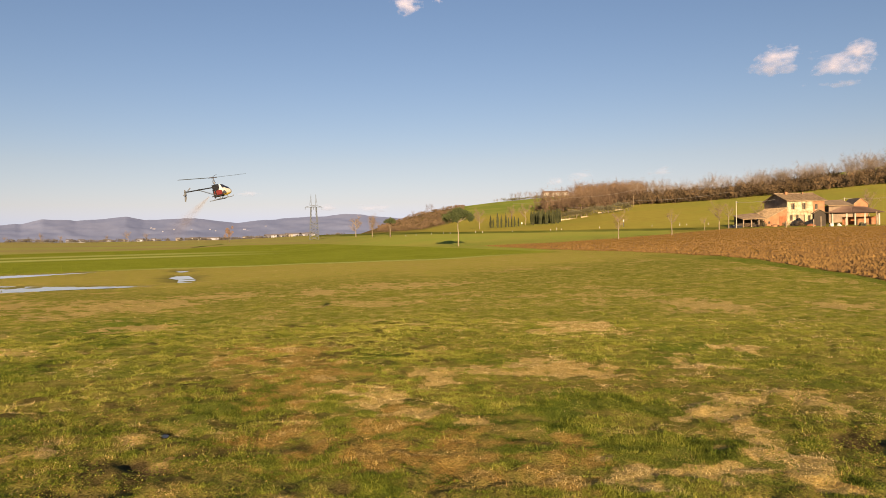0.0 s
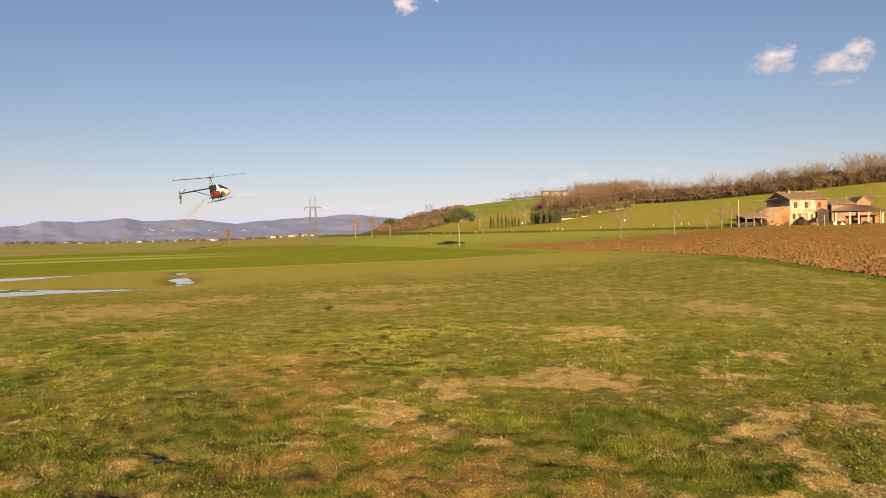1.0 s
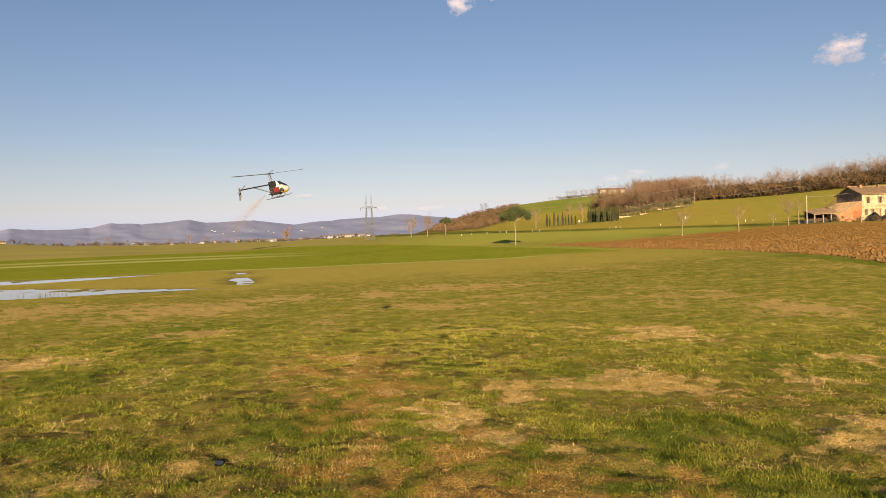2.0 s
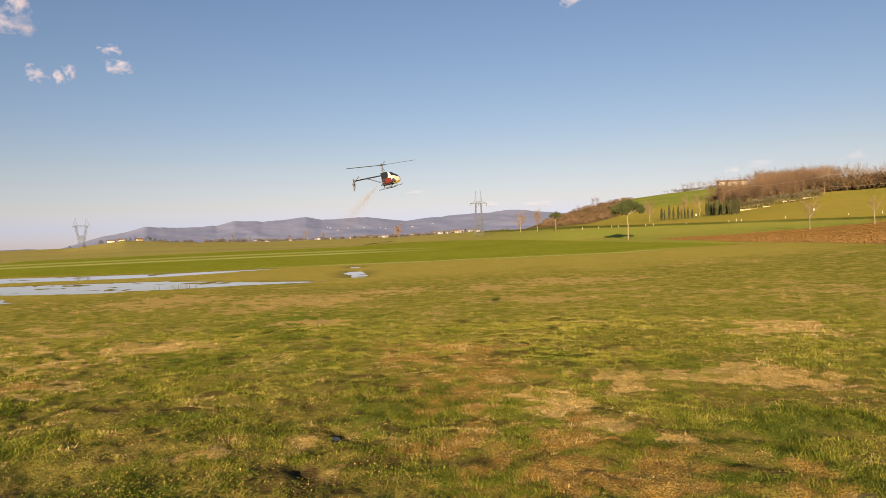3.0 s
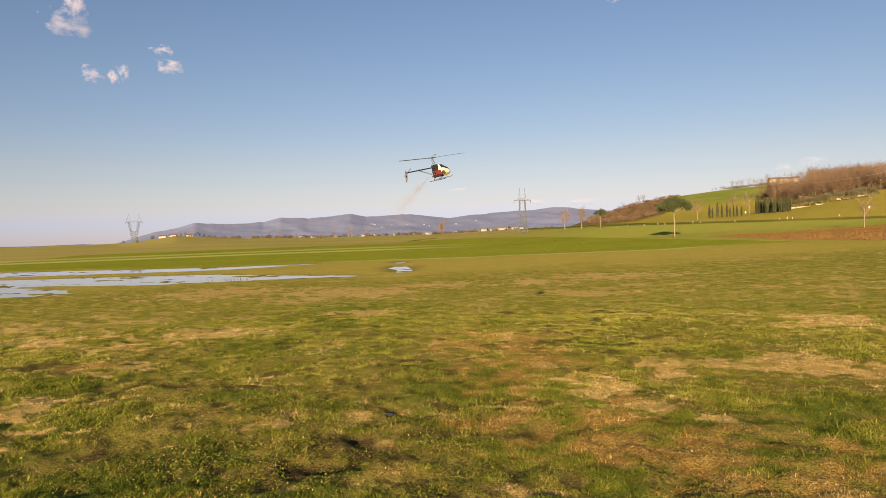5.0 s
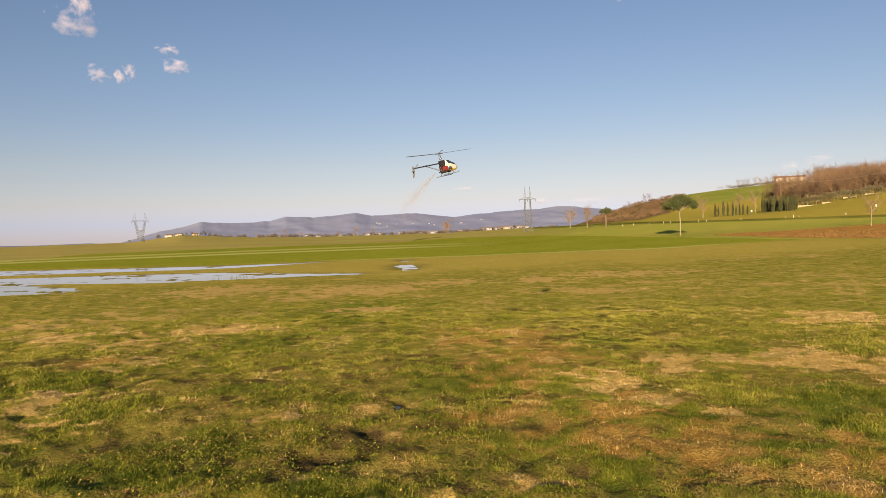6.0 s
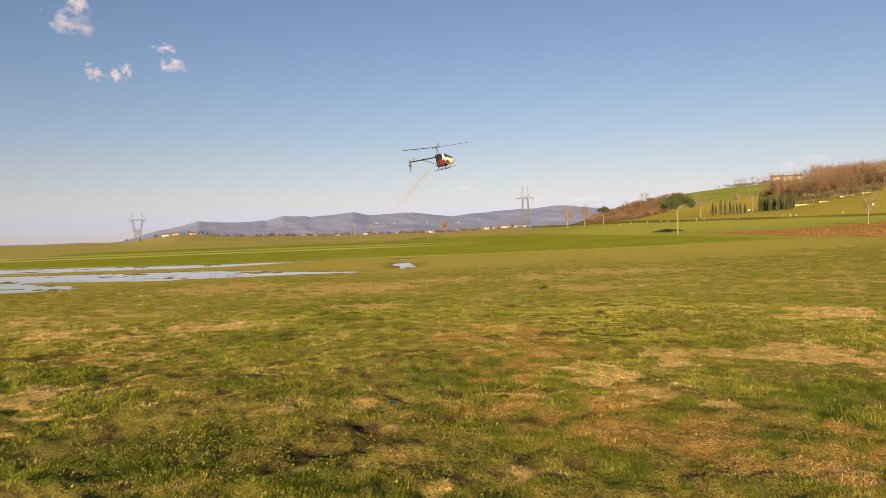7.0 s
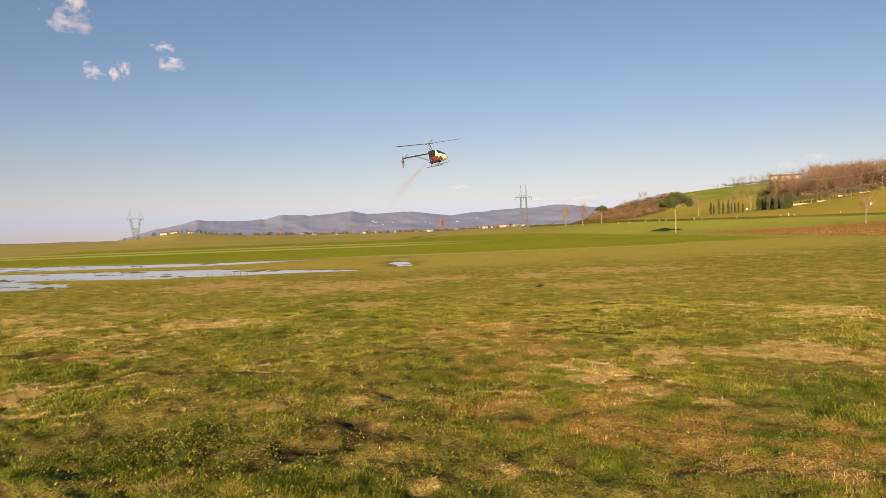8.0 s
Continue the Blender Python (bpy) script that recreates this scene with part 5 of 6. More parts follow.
def open_shed():
    p = farm(28.15, 158)
    h = thing("open_shed", "open farm shed with tiled hip roof on pale posts", "shed", pose(p.x, p.y, p.z - 0.05, 0, 0, -27))
    W, D = 8.2, 4.6
    for i, (x, y) in enumerate(((0.2, 0.1), (2.6, 0.1), (4.0, 0.1), (5.6, 0.1), (7.9, 0.1), (0.2, D), (4.0, D), (7.9, D))):
        part("post", Soup().box(x - 0.13, y - 0.13, -0.1, x + 0.13, y + 0.13, 2.35, bevel=0.02), MAT_PALE if y < 1 else MAT_TIMBER, h)
    part("beam", Soup().box(-0.2, 0.0, 2.354, W + 0.2, 0.2, 2.55), MAT_SHADE, h)
    part("beam", Soup().box(-0.2, D - 0.1, 2.354, W + 0.2, D + 0.1, 2.55), MAT_SHADE, h)
    rf = Soup()
    e, t = 2.56, 3.75
    a, b, c, d = (-0.8, -0.7, e), (W + 0.9, -0.7, e - 0.25), (W + 0.9, D + 0.7, e), (-0.8, D + 0.7, e)
    r1, r2 = (2.0, D / 2, t), (W - 2.4, D / 2, t - 0.2)
    rf.add([a, b, c, d, r1, r2], [(0, 1, 5, 4), (1, 2, 5), (2, 3, 4, 5), (3, 0, 4), (3, 2, 1, 0)])
    roof = part("roof", rf, MAT_ROOFRED, h)
    rb = Soup()
    tile_ribs(rb, (-0.6, -0.7, e + 0.03), (W + 0.7, -0.7, e - 0.2), r2, r1, 26, 0.06)
    part("cover_tiles", rb, MAT_ROOFRED, roof)
    part("back_wall", Soup().box(2.0, D - 0.35, 0, W - 0.4, D - 0.2, 1.7), MAT_RUSTY, h)
    part("side_boards", Soup().box(4.3, 2.4, 0, 7.4, 2.5, 1.3), MAT_BRICK, h)


open_shed()


def barn():
    p = farm(28.0, 172)
    h = thing("barn", "low brick barn with rust-red side and tiled roof", "barn", pose(p.x, p.y, p.z - 0.05, 0, 0, -6))
    W, D = 7.4, 5.0
    part("wall", Soup().box(0, 0, 0, W, D, 3.6), MAT_DARKBRICK, h)
    part("gable_wall", Soup().loft([[(4.9, -0.3, 0), (7.6, -0.3, 0), (7.6, -0.3, 3.9), (6.25, -0.3, 5.0), (4.9, -0.3, 3.9)],
                                    [(4.9, -0.02, 0), (7.6, -0.02, 0), (7.6, -0.02, 3.9), (6.25, -0.02, 5.0), (4.9, -0.02, 3.9)]]), MAT_BRICK, h, "sunlit orange brick")
    rf = Soup()
    slab(rf, [(-0.4, -0.6, 3.55), (4.86, -0.6, 3.55), (4.86, D + 0.4, 4.9), (-0.4, D + 0.4, 4.9)], 0.12)
    slab(rf, [(4.8, -0.5, 3.85), (6.25, -0.5, 5.05), (6.25, D, 5.05), (4.8, D, 3.85)], 0.1)
    slab(rf, [(6.25, -0.5, 5.05), (7.75, -0.5, 3.8), (7.75, D, 3.8), (6.25, D, 5.05)], 0.1)
    part("roof", rf, MAT_TILE, h)


barn()


def lump(w, d, h, seed, n=10, rows=5):
    """A soft heap, wider at its foot."""
    g = random.Random(seed)
    rings = []
    for k in range(rows):
        t = k / (rows - 1)
        s = math.cos(t * 1.45)
        rings.append([(math.cos(6.2832 * i / n) * w / 2 * s * g.uniform(0.55, 1.15), math.sin(6.2832 * i / n) * d / 2 * s * g.uniform(0.55, 1.15),
                       h * math.sin(t * 1.5) * g.uniform(0.70, 1.10) - (0.05 if k == 0 else 0)) for i in range(n)])
    return Soup().loft(rings)


def heap(name, label, category, az, r, w, d, h, mat, seed, dz=-0.02):
    p = farm(az, r, dz)
    ob = new(name, lump(w * 0.8, d * 0.8, h * 0.62, seed).mesh(name, mat, False))
    ob.matrix_world = pose(p.x, p.y, p.z, 0, 0, -az)
    return tagged(ob, label, category)


heap("white_sack", "bulging white bulk sack under the open shed", "sack", 28.18, 154.5, 1.3, 1.1, 1.25, MAT_WHITE, 1)
heap("white_sack", "slumped white bulk sack beside another", "sack", 28.62, 154.5, 1.2, 1.0, 0.95, MAT_WHITE, 2)
heap("plastic_sheet", "black plastic sheet over a low heap", "tarpaulin", 30.0, 154, 2.0, 1.4, 0.9, MAT_TARP, 3)
heap("straw_heap", "rust-coloured heap of earth and straw by the wall", "heap", 24.6, 160, 2.6, 1.6, 0.95, MAT_BRICK, 4)
heap("scrap_heap", "dark heap of scrap in front of the farmhouse", "heap", 25.75, 160, 2.4, 1.4, 0.95, MAT_SHADE, 5)
heap("scrap_heap", "rusty scrap heap in front of the farmhouse", "heap", 26.9, 158, 2.6, 1.5, 0.8, MAT_RUSTY, 6)
heap("plastic_sheet", "long dark plastic cover beside the cart shed", "tarpaulin", 21.9, 158, 4.2, 2.0, 1.0, MAT_TARP, 7)
heap("manure_heap", "low dark heap in the cart shed mouth", "heap", 23.2, 161.5, 3.4, 2.0, 0.9, MAT_SHADE, 8)
for az, r, w, h, seed in ((25.3, 158.5, 1.6, 1.0, 11), (26.3, 158, 1.9, 1.1, 12), (23.9, 159, 1.8, 1.1, 13), (22.75, 160, 1.6, 0.9, 14), (29.9, 153, 1.2, 0.8, 15)):
    p = farm(az, r, -0.05)
    gg = random.Random(seed)
    b = thing("shrub", "scruffy brown-green shrub in the farmyard", "shrub", pose(p.x, p.y, p.z), group="farmyard shrubs")
    part("stems", Soup().pipe([(0, 0, 0), (0.05, 0, h * 0.5)], [0.05, 0.02], 4), MAT_BARK, b)
    part("leaves", leaf_cloud([(gg.gauss(0, w * 0.22), gg.gauss(0, w * 0.22), h * 0.5, w * 0.28) for i in range(5)], 160, 0.14, seed), MAT_OLIVE if seed % 2 else MAT_SCRUB, b)


def fence_post(az, r, h, w=0.16):
    p = farm(az, r)
    ob = new("fence_post", Soup().box(-w / 2, -w / 2, -0.3, w / 2, w / 2, h, bevel=0.02).mesh("fence_post", MAT_TIMBER))
    ob.matrix_world = pose(p.x, p.y, p.z)
    return tagged(ob, "weathered upright post at the yard edge", "post", group="yard posts")


for az, r, h in ((25.3, 152, 1.2), (27.05, 150, 1.4), (27.5, 150, 1.9), (29.0, 150, 1.5), (30.85, 155, 2.6)):
    fence_post(az, r, h)


def utility_pole(name, label, az, r, h, cross=False):
    p = farm(az, r, -0.2)
    t = thing(name, label, "pole", pose(p.x, p.y, p.z))
    part("shaft", Soup().tube((0, 0, 0), (0, 0, h), 0.09, 0.07, 8), MAT_PALE, t)
    part("insulator", Soup().tube((0.0, 0, h - 0.3), (0.35, 0, h - 0.3), 0.05, 0.05, 6), MAT_STEEL, t)
    return Vector((p.x, p.y, p.z + h - 0.2))


def cable(label, points, radius, sag):
    """A hanging cable from point to point."""
    pts = []
    for a, b in zip(points, points[1:]):
        for k in range(12):
            w = k / 12
            q = Vector(a).lerp(Vector(b), w)
            q.z -= sag * 4 * w * (1 - w)
            pts.append(q)
    pts.append(Vector(points[-1]))
    ob = new("cable", Soup().pipe(pts, radius, 4).mesh("cable", MAT_WIRE))
    return tagged(ob, label, "cable")


top1 = utility_pole("utility_pole", "pale wooden utility pole beside the farm", 22.03, 156, 5.6)
top2 = utility_pole("utility_pole", "thin utility pole behind the farm barn", 28.95, 190, 4.6)
top3 = utility_pole("utility_pole", "utility pole on the rise past the barn", 34.5, 190, 5.2)
cable("thin overhead cable from the pole to the farmhouse", [top1, HM @ Vector((-0.2, 4.0, 5.6))], 0.03, 0.25)
cable("thin overhead cable running on past the barn", [HM @ Vector((8.3, 3.5, 5.5)), top2, top3], 0.03, 0.5)
hp = []
for az, r, el in ((6.0, 330, 0.0465), (10.5, 300, 0.0530), (15.5, 285, 0.0610), (22, 280, 0.0680)):
    x, y = at(az, r)
    hp.append(Vector((x, y, 2.6 + el * r)))
cable("long power line crossing in front of the wooded hill", hp, 0.028, 0.8)
cable("lower power line crossing in front of the wooded hill", [p - Vector((0, 0, 4.2)) for p in hp], 0.024, 0.8)
for az, r, h in ((10.35, 286, 3.6), (12.45, 300, 3.4), (15.2, 318, 4.6)):
    x, y = at(az, r)
    ob = new("hill_pole", Soup().tube((0, 0, -0.3), (0, 0, h), 0.09, 0.06, 6).tube((-0.4, 0, h - 0.3), (0.4, 0, h - 0.3), 0.04).mesh("hill_pole", MAT_TIMBER))
    ob.matrix_world = pose(x, y, ground_at(x, y))
    tagged(ob, "pale pole standing among the hillside olives", "pole", group="hill poles")


def pylon(label, az, r, h, turn, base_w, waist_w, head_w, arm_w):
    """A lattice pylon: body, spreading head, cross-arm and two horns."""
    t = thing("pylon", label, "pylon", on_land(az, r, turn, 0.3))
    waist, arm = h * 0.40, h * 0.72
    s = h * 0.0047

    def width(z):
        return base_w + (waist_w - base_w) * z / waist if z < waist else waist_w + (head_w - waist_w) * (z - waist) / (arm - waist)

    for sx in (-1, 1):
        for sy in (-1, 1):
            leg = [(sx * width(z) / 2, sy * min(width(z), waist_w * 1.1) / 2 * (1 if z <= waist else 0.8), z) for z in (0, waist, arm)]
            part("leg", Soup().pipe(leg, s * 1.3, 4), MAT_STEEL, t)
    levels = [h * k for k in (0.0, 0.10, 0.19, 0.27, 0.34, 0.40, 0.48, 0.56, 0.64, 0.72)]
    for z0, z1 in zip(levels, levels[1:]):
        a, b = width(z0) / 2, width(z1) / 2
        for sy in (-1, 1):
            y0, y1 = sy * min(a, waist_w * 0.55), sy * min(b, waist_w * 0.55)
            if z1 <= waist + 0.01:
                bars = [((-a, y0, z0), (b, y1, z1)), ((a, y0, z0), (-b, y1, z1)), ((-b, y1, z1), (b, y1, z1))]
            else:
                bars = [((sx * a, y0, z0), (sx * b * 0.62, y1, z1)) for sx in (-1, 1)] + [((sx * a * 0.62, y0, z0), (sx * b, y1, z1)) for sx in (-1, 1)]
            for p0, p1 in bars:
                part("brace", Soup().tube(p0, p1, s * 0.9, s * 0.9, 4), MAT_STEEL, t)
    cr = Soup().tube((-arm_w / 2, 0, arm), (arm_w / 2, 0, arm), s * 1.5, s * 1.5, 4).tube((-arm_w / 2, 0, arm), (-head_w / 2, 0, arm + h * 0.035), s, s, 4)
    cr.tube((arm_w / 2, 0, arm), (head_w / 2, 0, arm + h * 0.035), s, s, 4).tube((-head_w / 2, 0, arm + h * 0.035), (head_w / 2, 0, arm + h * 0.035), s, s, 4)
    for k in range(8):
        x0, x1 = -head_w / 2 + head_w * k / 8, -head_w / 2 + head_w * (k + 1) / 8
        cr.tube((x0, 0, arm if k % 2 else arm + h * 0.035), (x1, 0, arm + h * 0.035 if k % 2 else arm), s * 0.8, s * 0.8, 4)
    part("crossarm", cr, MAT_STEEL, t)
    for sx in (-1, 1):
        horn = Soup()
        for q in (-0.10, 0.10):
            horn.tube((sx * head_w / 2 * (1 + q * 3), 0, arm + h * 0.035), (sx * head_w * 0.42, 0, h), s, s * 0.6, 4)
        horn.tube((sx * head_w * 0.44, 0, h * 0.86), (sx * head_w * 0.56, 0, h * 0.82), s * 0.7, s * 0.7, 4)
        part("horn", horn, MAT_STEEL, t)
    for x in (-arm_w / 2, 0, arm_w / 2):
        part("insulator", Soup().tube((x, 0, arm), (x, 0, arm - h * 0.06), s * 1.2, s * 0.8, 5), MAT_STEEL, t)


pylon("tall grey steel lattice pylon standing on the plain", -9.57, 330, 20.6, 14, 3.9, 3.2, 2.5, 7.4)
pylon("distant grey steel lattice pylon behind the farm hill", -38.78, 800, 29.5, 30, 3.6, 7.0, 11.0, 16.0)


def house_block(label, az, r, w, d, h, wall, roof_mat, turn=0.0, name="far_house", windows=0):
    t = thing(name, label, "house", on_land(az, r, turn - az, 0.4), group="far houses")
    part("wall", Soup().box(-w / 2, 0, 0, w / 2, d, h), wall, t)
    rf = Soup()
    e = 0.4
    slab(rf, [(-w / 2 - e, -e, h - 0.05), (w / 2 + e, -e, h - 0.05), (w / 2 + e, d / 2, h + d * 0.2), (-w / 2 - e, d / 2, h + d * 0.2)], 0.15)
    slab(rf, [(-w / 2 - e, d / 2, h + d * 0.2), (w / 2 + e, d / 2, h + d * 0.2), (w / 2 + e, d + e, h - 0.05), (-w / 2 - e, d + e, h - 0.05)], 0.15)
    part("roof", rf, roof_mat, t)
    for i in range(windows):
        x = -w / 2 + w * (i + 0.5) / windows
        for z in (h * 0.22, h * 0.62):
            part("window", Soup().box(x - 0.5, -0.05, z, x + 0.5, -0.004, z + h * 0.2), MAT_GLASS, t)
    return t


house_block("long pink hilltop villa among bare trees", 9.55, 598, 15, 6, 3.9, MAT_PINK, MAT_ROOFRED, 0, "villa", 6)
house_block("small wing of the pink hilltop villa", 8.65, 598, 6, 6, 4.6, MAT_PINK, MAT_ROOFRED, 10, "villa", 2)
house_block("white farmhouse on the low far hill", -36.85, 640, 4.2, 3.5, 1.9, MAT_WHITE, MAT_ROOFRED, 15, windows=2)
house_block("white farm building on the low far hill", -36.2, 690, 6, 4, 2.2, MAT_WHITE, MAT_ROOFRED, -10, windows=3)
house_block("white farm barn below the far hill", -36.9, 600, 5, 3, 1.6, MAT_WHITE, MAT_ROOFRED, 0)
house_block("pale farmhouse beside dark trees far off", -34.95, 660, 4, 4, 2.2, MAT_CREAM, MAT_ROOFRED, 20, windows=2)
gh = random.Random(61)
for i in range(9):
    house_block("pale far village house at the plain's end", -12.9 + 3.1 * i / 8 + gh.uniform(-0.1, 0.1), gh.uniform(700, 760), gh.uniform(5, 9), 7, gh.uniform(2.2, 3.6),
                gh.choice((MAT_HAZE, MAT_HAZE, MAT_PINK)), MAT_HAZEROOF, gh.uniform(-25, 25), windows=3)
for i in range(12):
    house_block("tiny white house far out on the plain", -27 + 13 * i / 11 + gh.uniform(-0.4, 0.4), gh.uniform(900, 1100), gh.uniform(4, 9), 6, gh.uniform(2, 3.5),
                gh.choice((MAT_HAZE, MAT_HAZE, MAT_PINK)), MAT_HAZEROOF, gh.uniform(-25, 25))

# a bright village at the foot of the far hills, and single houses on their slopes
for i in range(14):
    house_block("small pale village house below the far hills", -18.9 + 1.9 * i / 13 + gh.uniform(-0.08, 0.08), gh.uniform(1150, 1300), gh.uniform(5, 12), 8, gh.uniform(2.5, 5),
                gh.choice((MAT_WHITE, MAT_HAZE, MAT_HAZE)), MAT_HAZEROOF, gh.uniform(-25, 25))
for az, up in ((-21.4, 0.0198), (-21.2, 0.0185), (-19.84, 0.0175), (-18.9, 0.0185), (-18.6, 0.0172), (-17.3, 0.0169), (-16.9, 0.0150), (-14.8, 0.0165), (-14.5, 0.0140), (-13.2, 0.0200), (-20.6, 0.0150)):
    r = hill_distance(az, up) - 14
    m = pose(r * math.sin(radians(az)), r * math.cos(radians(az)), 2.6 + r * up, 0, 0, -az)
    t = thing("hillside_house", "tiny white house on the slope of the far hills", "house", m, "hillside houses")
    w = gh.uniform(6, 15)
    part("wall", Soup().box(-w / 2, 0, -6, w / 2, 12, 2.5), MAT_HAZE, t)
    part("roof", Soup().box(-w / 2 - 0.5, -0.5, 2.5, w / 2 + 0.5, 12.5, 3.8), MAT_HAZEROOF, t)


# low pale walls below the olives
for az, r, w in ((10.45, 268, 7.0), (11.55, 268, 2.6), (13.1, 286, 5.5), (14.2, 288, 4.0)):
    low = tagged(new("garden_wall", Soup().box(-w / 2, 0, -0.6, w / 2, 0.35, 0.30, bevel=0.03).mesh("garden_wall", MAT_CREAM)), "low pale plastered wall below the olive grove", "wall")
    low.matrix_world = on_land(az, r, -az - 8)

# white marker posts along the road
marker = None
for az, r, h in ((-2.4, 176, 0.8), (-1.6, 176, 0.8), (-0.4, 175, 0.7), (0.6, 175, 0.9), (1.1, 174, 0.7), (3.1, 174, 0.9), (3.65, 174, 0.7), (6.0, 174, 0.6),
                 (8.95, 175, 0.6), (9.45, 175, 1.3), (9.8, 175, 0.7), (12.7, 176, 0.8), (16.6, 176, 0.7), (18.6, 176, 1.2), (19.1, 177, 0.7), (20.6, 177, 0.8)):
    x, y = at(az, r)
    m = pose(x, y, ground_at(x, y) + 0.1)
    if marker is None:
        marker = thing("road_marker", "slim white plastic marker post on the road verge", "road marker", m, "road markers")
        part("post", Soup().box(-0.07, -0.05, -0.5, 0.07, 0.05, 1.0, bevel=0.02), MAT_WHITE, marker)
        part("reflector_band", Soup().box(-0.075, -0.055, 0.72, 0.075, 0.055, 0.86), MAT_SHADE, marker)
        marker.matrix_world = m @ Matrix.Diagonal((0.6, 0.6, h * 0.42, 1))
    else:
        ob = copy_thing(marker, m)
        ob.matrix_basis = m @ Matrix.Diagonal((0.6, 0.6, h * 0.42, 1))
for az, r, h, wide, label in ((14.5, 178, 1.7, 0.28, "small white road sign on a thin post"), (6.72, 214, 1.3, 0.36, "white notice board beside the cypresses")):
    x, y = at(az, r)
    s = thing("road_sign", label, "sign", pose(x, y, ground_at(x, y), 0, 0, -az))
    part("post", Soup().tube((0, 0, -0.4), (0, 0, h), 0.06, 0.06, 6), MAT_STEEL, s)
    part("panel", Soup().box(-wide / 2, -0.07, h - 0.5, wide / 2, -0.032, h, bevel=0.008), MAT_WHITE, s)

# ---- clouds ----
def vapour(name, thick):
    """Ragged white vapour, thick in the middle of its sheet."""
    cl = Nodes(name)
    co = cl.t.nodes.new("ShaderNodeTexCoord").outputs["Object"]
    ln = cl.node("ShaderNodeVectorMath", Vector=co)
    ln.operation = "LENGTH"
    shift = cl.node("ShaderNodeVectorMath", Vector=co)
    shift.operation = "ADD"
    turn = cl.node("ShaderNodeVectorMath", Vector=cl.t.nodes.new("ShaderNodeObjectInfo").outputs["Random"])
    turn.operation = "SCALE"
    turn.inputs["Scale"].default_value = 40.0
    cl.put(shift.inputs[1], turn.outputs[0])
    puff = cl.noise(1.8, 4, 0.52, coords=shift.outputs[0])
    body = cl.math("SUBTRACT", cl.math("ADD", cl.math("MULTIPLY", puff, 1.5), -0.06), cl.math("MULTIPLY", ln.outputs["Value"], 0.62))
    cl.set(Base_Color=(0.26, 0.27, 0.36), Roughness=1.0, Alpha=cl.ramp(body, (0.22, 0.0), (0.85, thick)))
    cl.put(cl.bsdf.inputs["Specular IOR Level"], 0.0)
    # faint pink glow stands in for low sunlight on the vapour
    cl.put(cl.bsdf.inputs["Emission Color"], (0.85, 0.56, 0.62))
    cl.put(cl.bsdf.inputs["Emission Strength"], 0.10)
    return cl.m


MAT_CLOUD, MAT_THINCLOUD = vapour("cloud_vapour", 0.86), vapour("thin_cloud_vapour", 0.36)


def cloud(az, el, w, h, seed):
    """A small fair-weather cloud: a bowed sheet of vapour, thick in the middle and ragged at its rim."""
    r = 4600.0
    a = radians(az)
    n = 10
    vs, fs = [], []
    for j in range(n + 1):
        for i in range(n + 1):
            u, v = 2 * i / n - 1, 2 * j / n - 1
            vs.append((u, -0.25 * (1 - u * u) * (1 - v * v), v))
    fs = [(j * (n + 1) + i, j * (n + 1) + i + 1, (j + 1) * (n + 1) + i + 1, (j + 1) * (n + 1) + i) for j in range(n) for i in range(n)]
    ob = new("cloud", Soup().add(vs, fs).mesh("cloud", MAT_CLOUD if el > 0.1 else MAT_THINCLOUD, True))
    ob.matrix_world = pose(r * math.sin(a), r * math.cos(a), 2.6 + r * el, seed * 7 % 11 - 5, 0, -az) @ Matrix.Diagonal((w * r / 2, w * r / 2, h * r / 2, 1))
    ob.visible_shadow = False
    return tagged(ob, "small pinkish fair-weather cloud in the blue sky", "cloud", kind="structure")

for az, el, w, h, seed in ((-42.55, 0.2735, 0.075, 0.052, 1), (-42.02, 0.2966, 0.034, 0.042, 15), (-35.75, 0.2285, 0.054, 0.028, 2), (-36.35, 0.2474, 0.036, 0.019, 16), (-41.12, 0.2129, 0.034, 0.026, 3),
                           (-39.77, 0.2117, 0.020, 0.026, 17), (-39.05, 0.2195, 0.024, 0.027, 4),
                           (-14.35, 0.0635, 0.040, 0.009, 5), (-8.66, 0.0438, 0.040, 0.010, 6), (-4.99, 0.0422, 0.060, 0.013, 7), (11.32, 0.0780, 0.042, 0.019, 8),
                           (9.30, 0.0730, 0.026, 0.012, 9), (25.2, 0.2133, 0.078, 0.042, 10), (29.1, 0.1950, 0.085, 0.048, 11), (30.3, 0.2099, 0.058, 0.036, 18), (-2.11, 0.3194, 0.048, 0.036, 12),
                           (17.14, 0.0817, 0.036, 0.014, 13), (0.4, 0.325, 0.016, 0.014, 14)):
    cloud(az, el, w, h, seed)

# ---- the model helicopter, hovering low over the meadow ----
MAT_CARBON = surface("black_carbon_plate", (0.012, 0.012, 0.014), (0.030, 0.030, 0.034), 30.0, 0.45, bump=0.1, distance=0.001)
MAT_ALLOY = surface("bright_alloy", (0.22, 0.22, 0.24), (0.30, 0.30, 0.32), 20.0, 0.3, 0.8, bump=0.05, distance=0.001)
MAT_TANK = surface("red_fuel_tank", (0.150, 0.023, 0.020), (0.21, 0.034, 0.030), 12.0, 0.35, bump=0.05, distance=0.001)
MAT_CANOPY = surface("cream_canopy_paint", (0.56, 0.54, 0.49), (0.66, 0.64, 0.58), 8.0, 0.25, bump=0.03, distance=0.001)
MAT_YELLOW = surface("yellow_canopy_paint", (0.52, 0.37, 0.06), (0.62, 0.45, 0.09), 8.0, 0.25, bump=0.03, distance=0.001)
MAT_VISOR = surface("dark_painted_visor", (0.020, 0.022, 0.040), (0.035, 0.038, 0.062), 8.0, 0.2, bump=0)
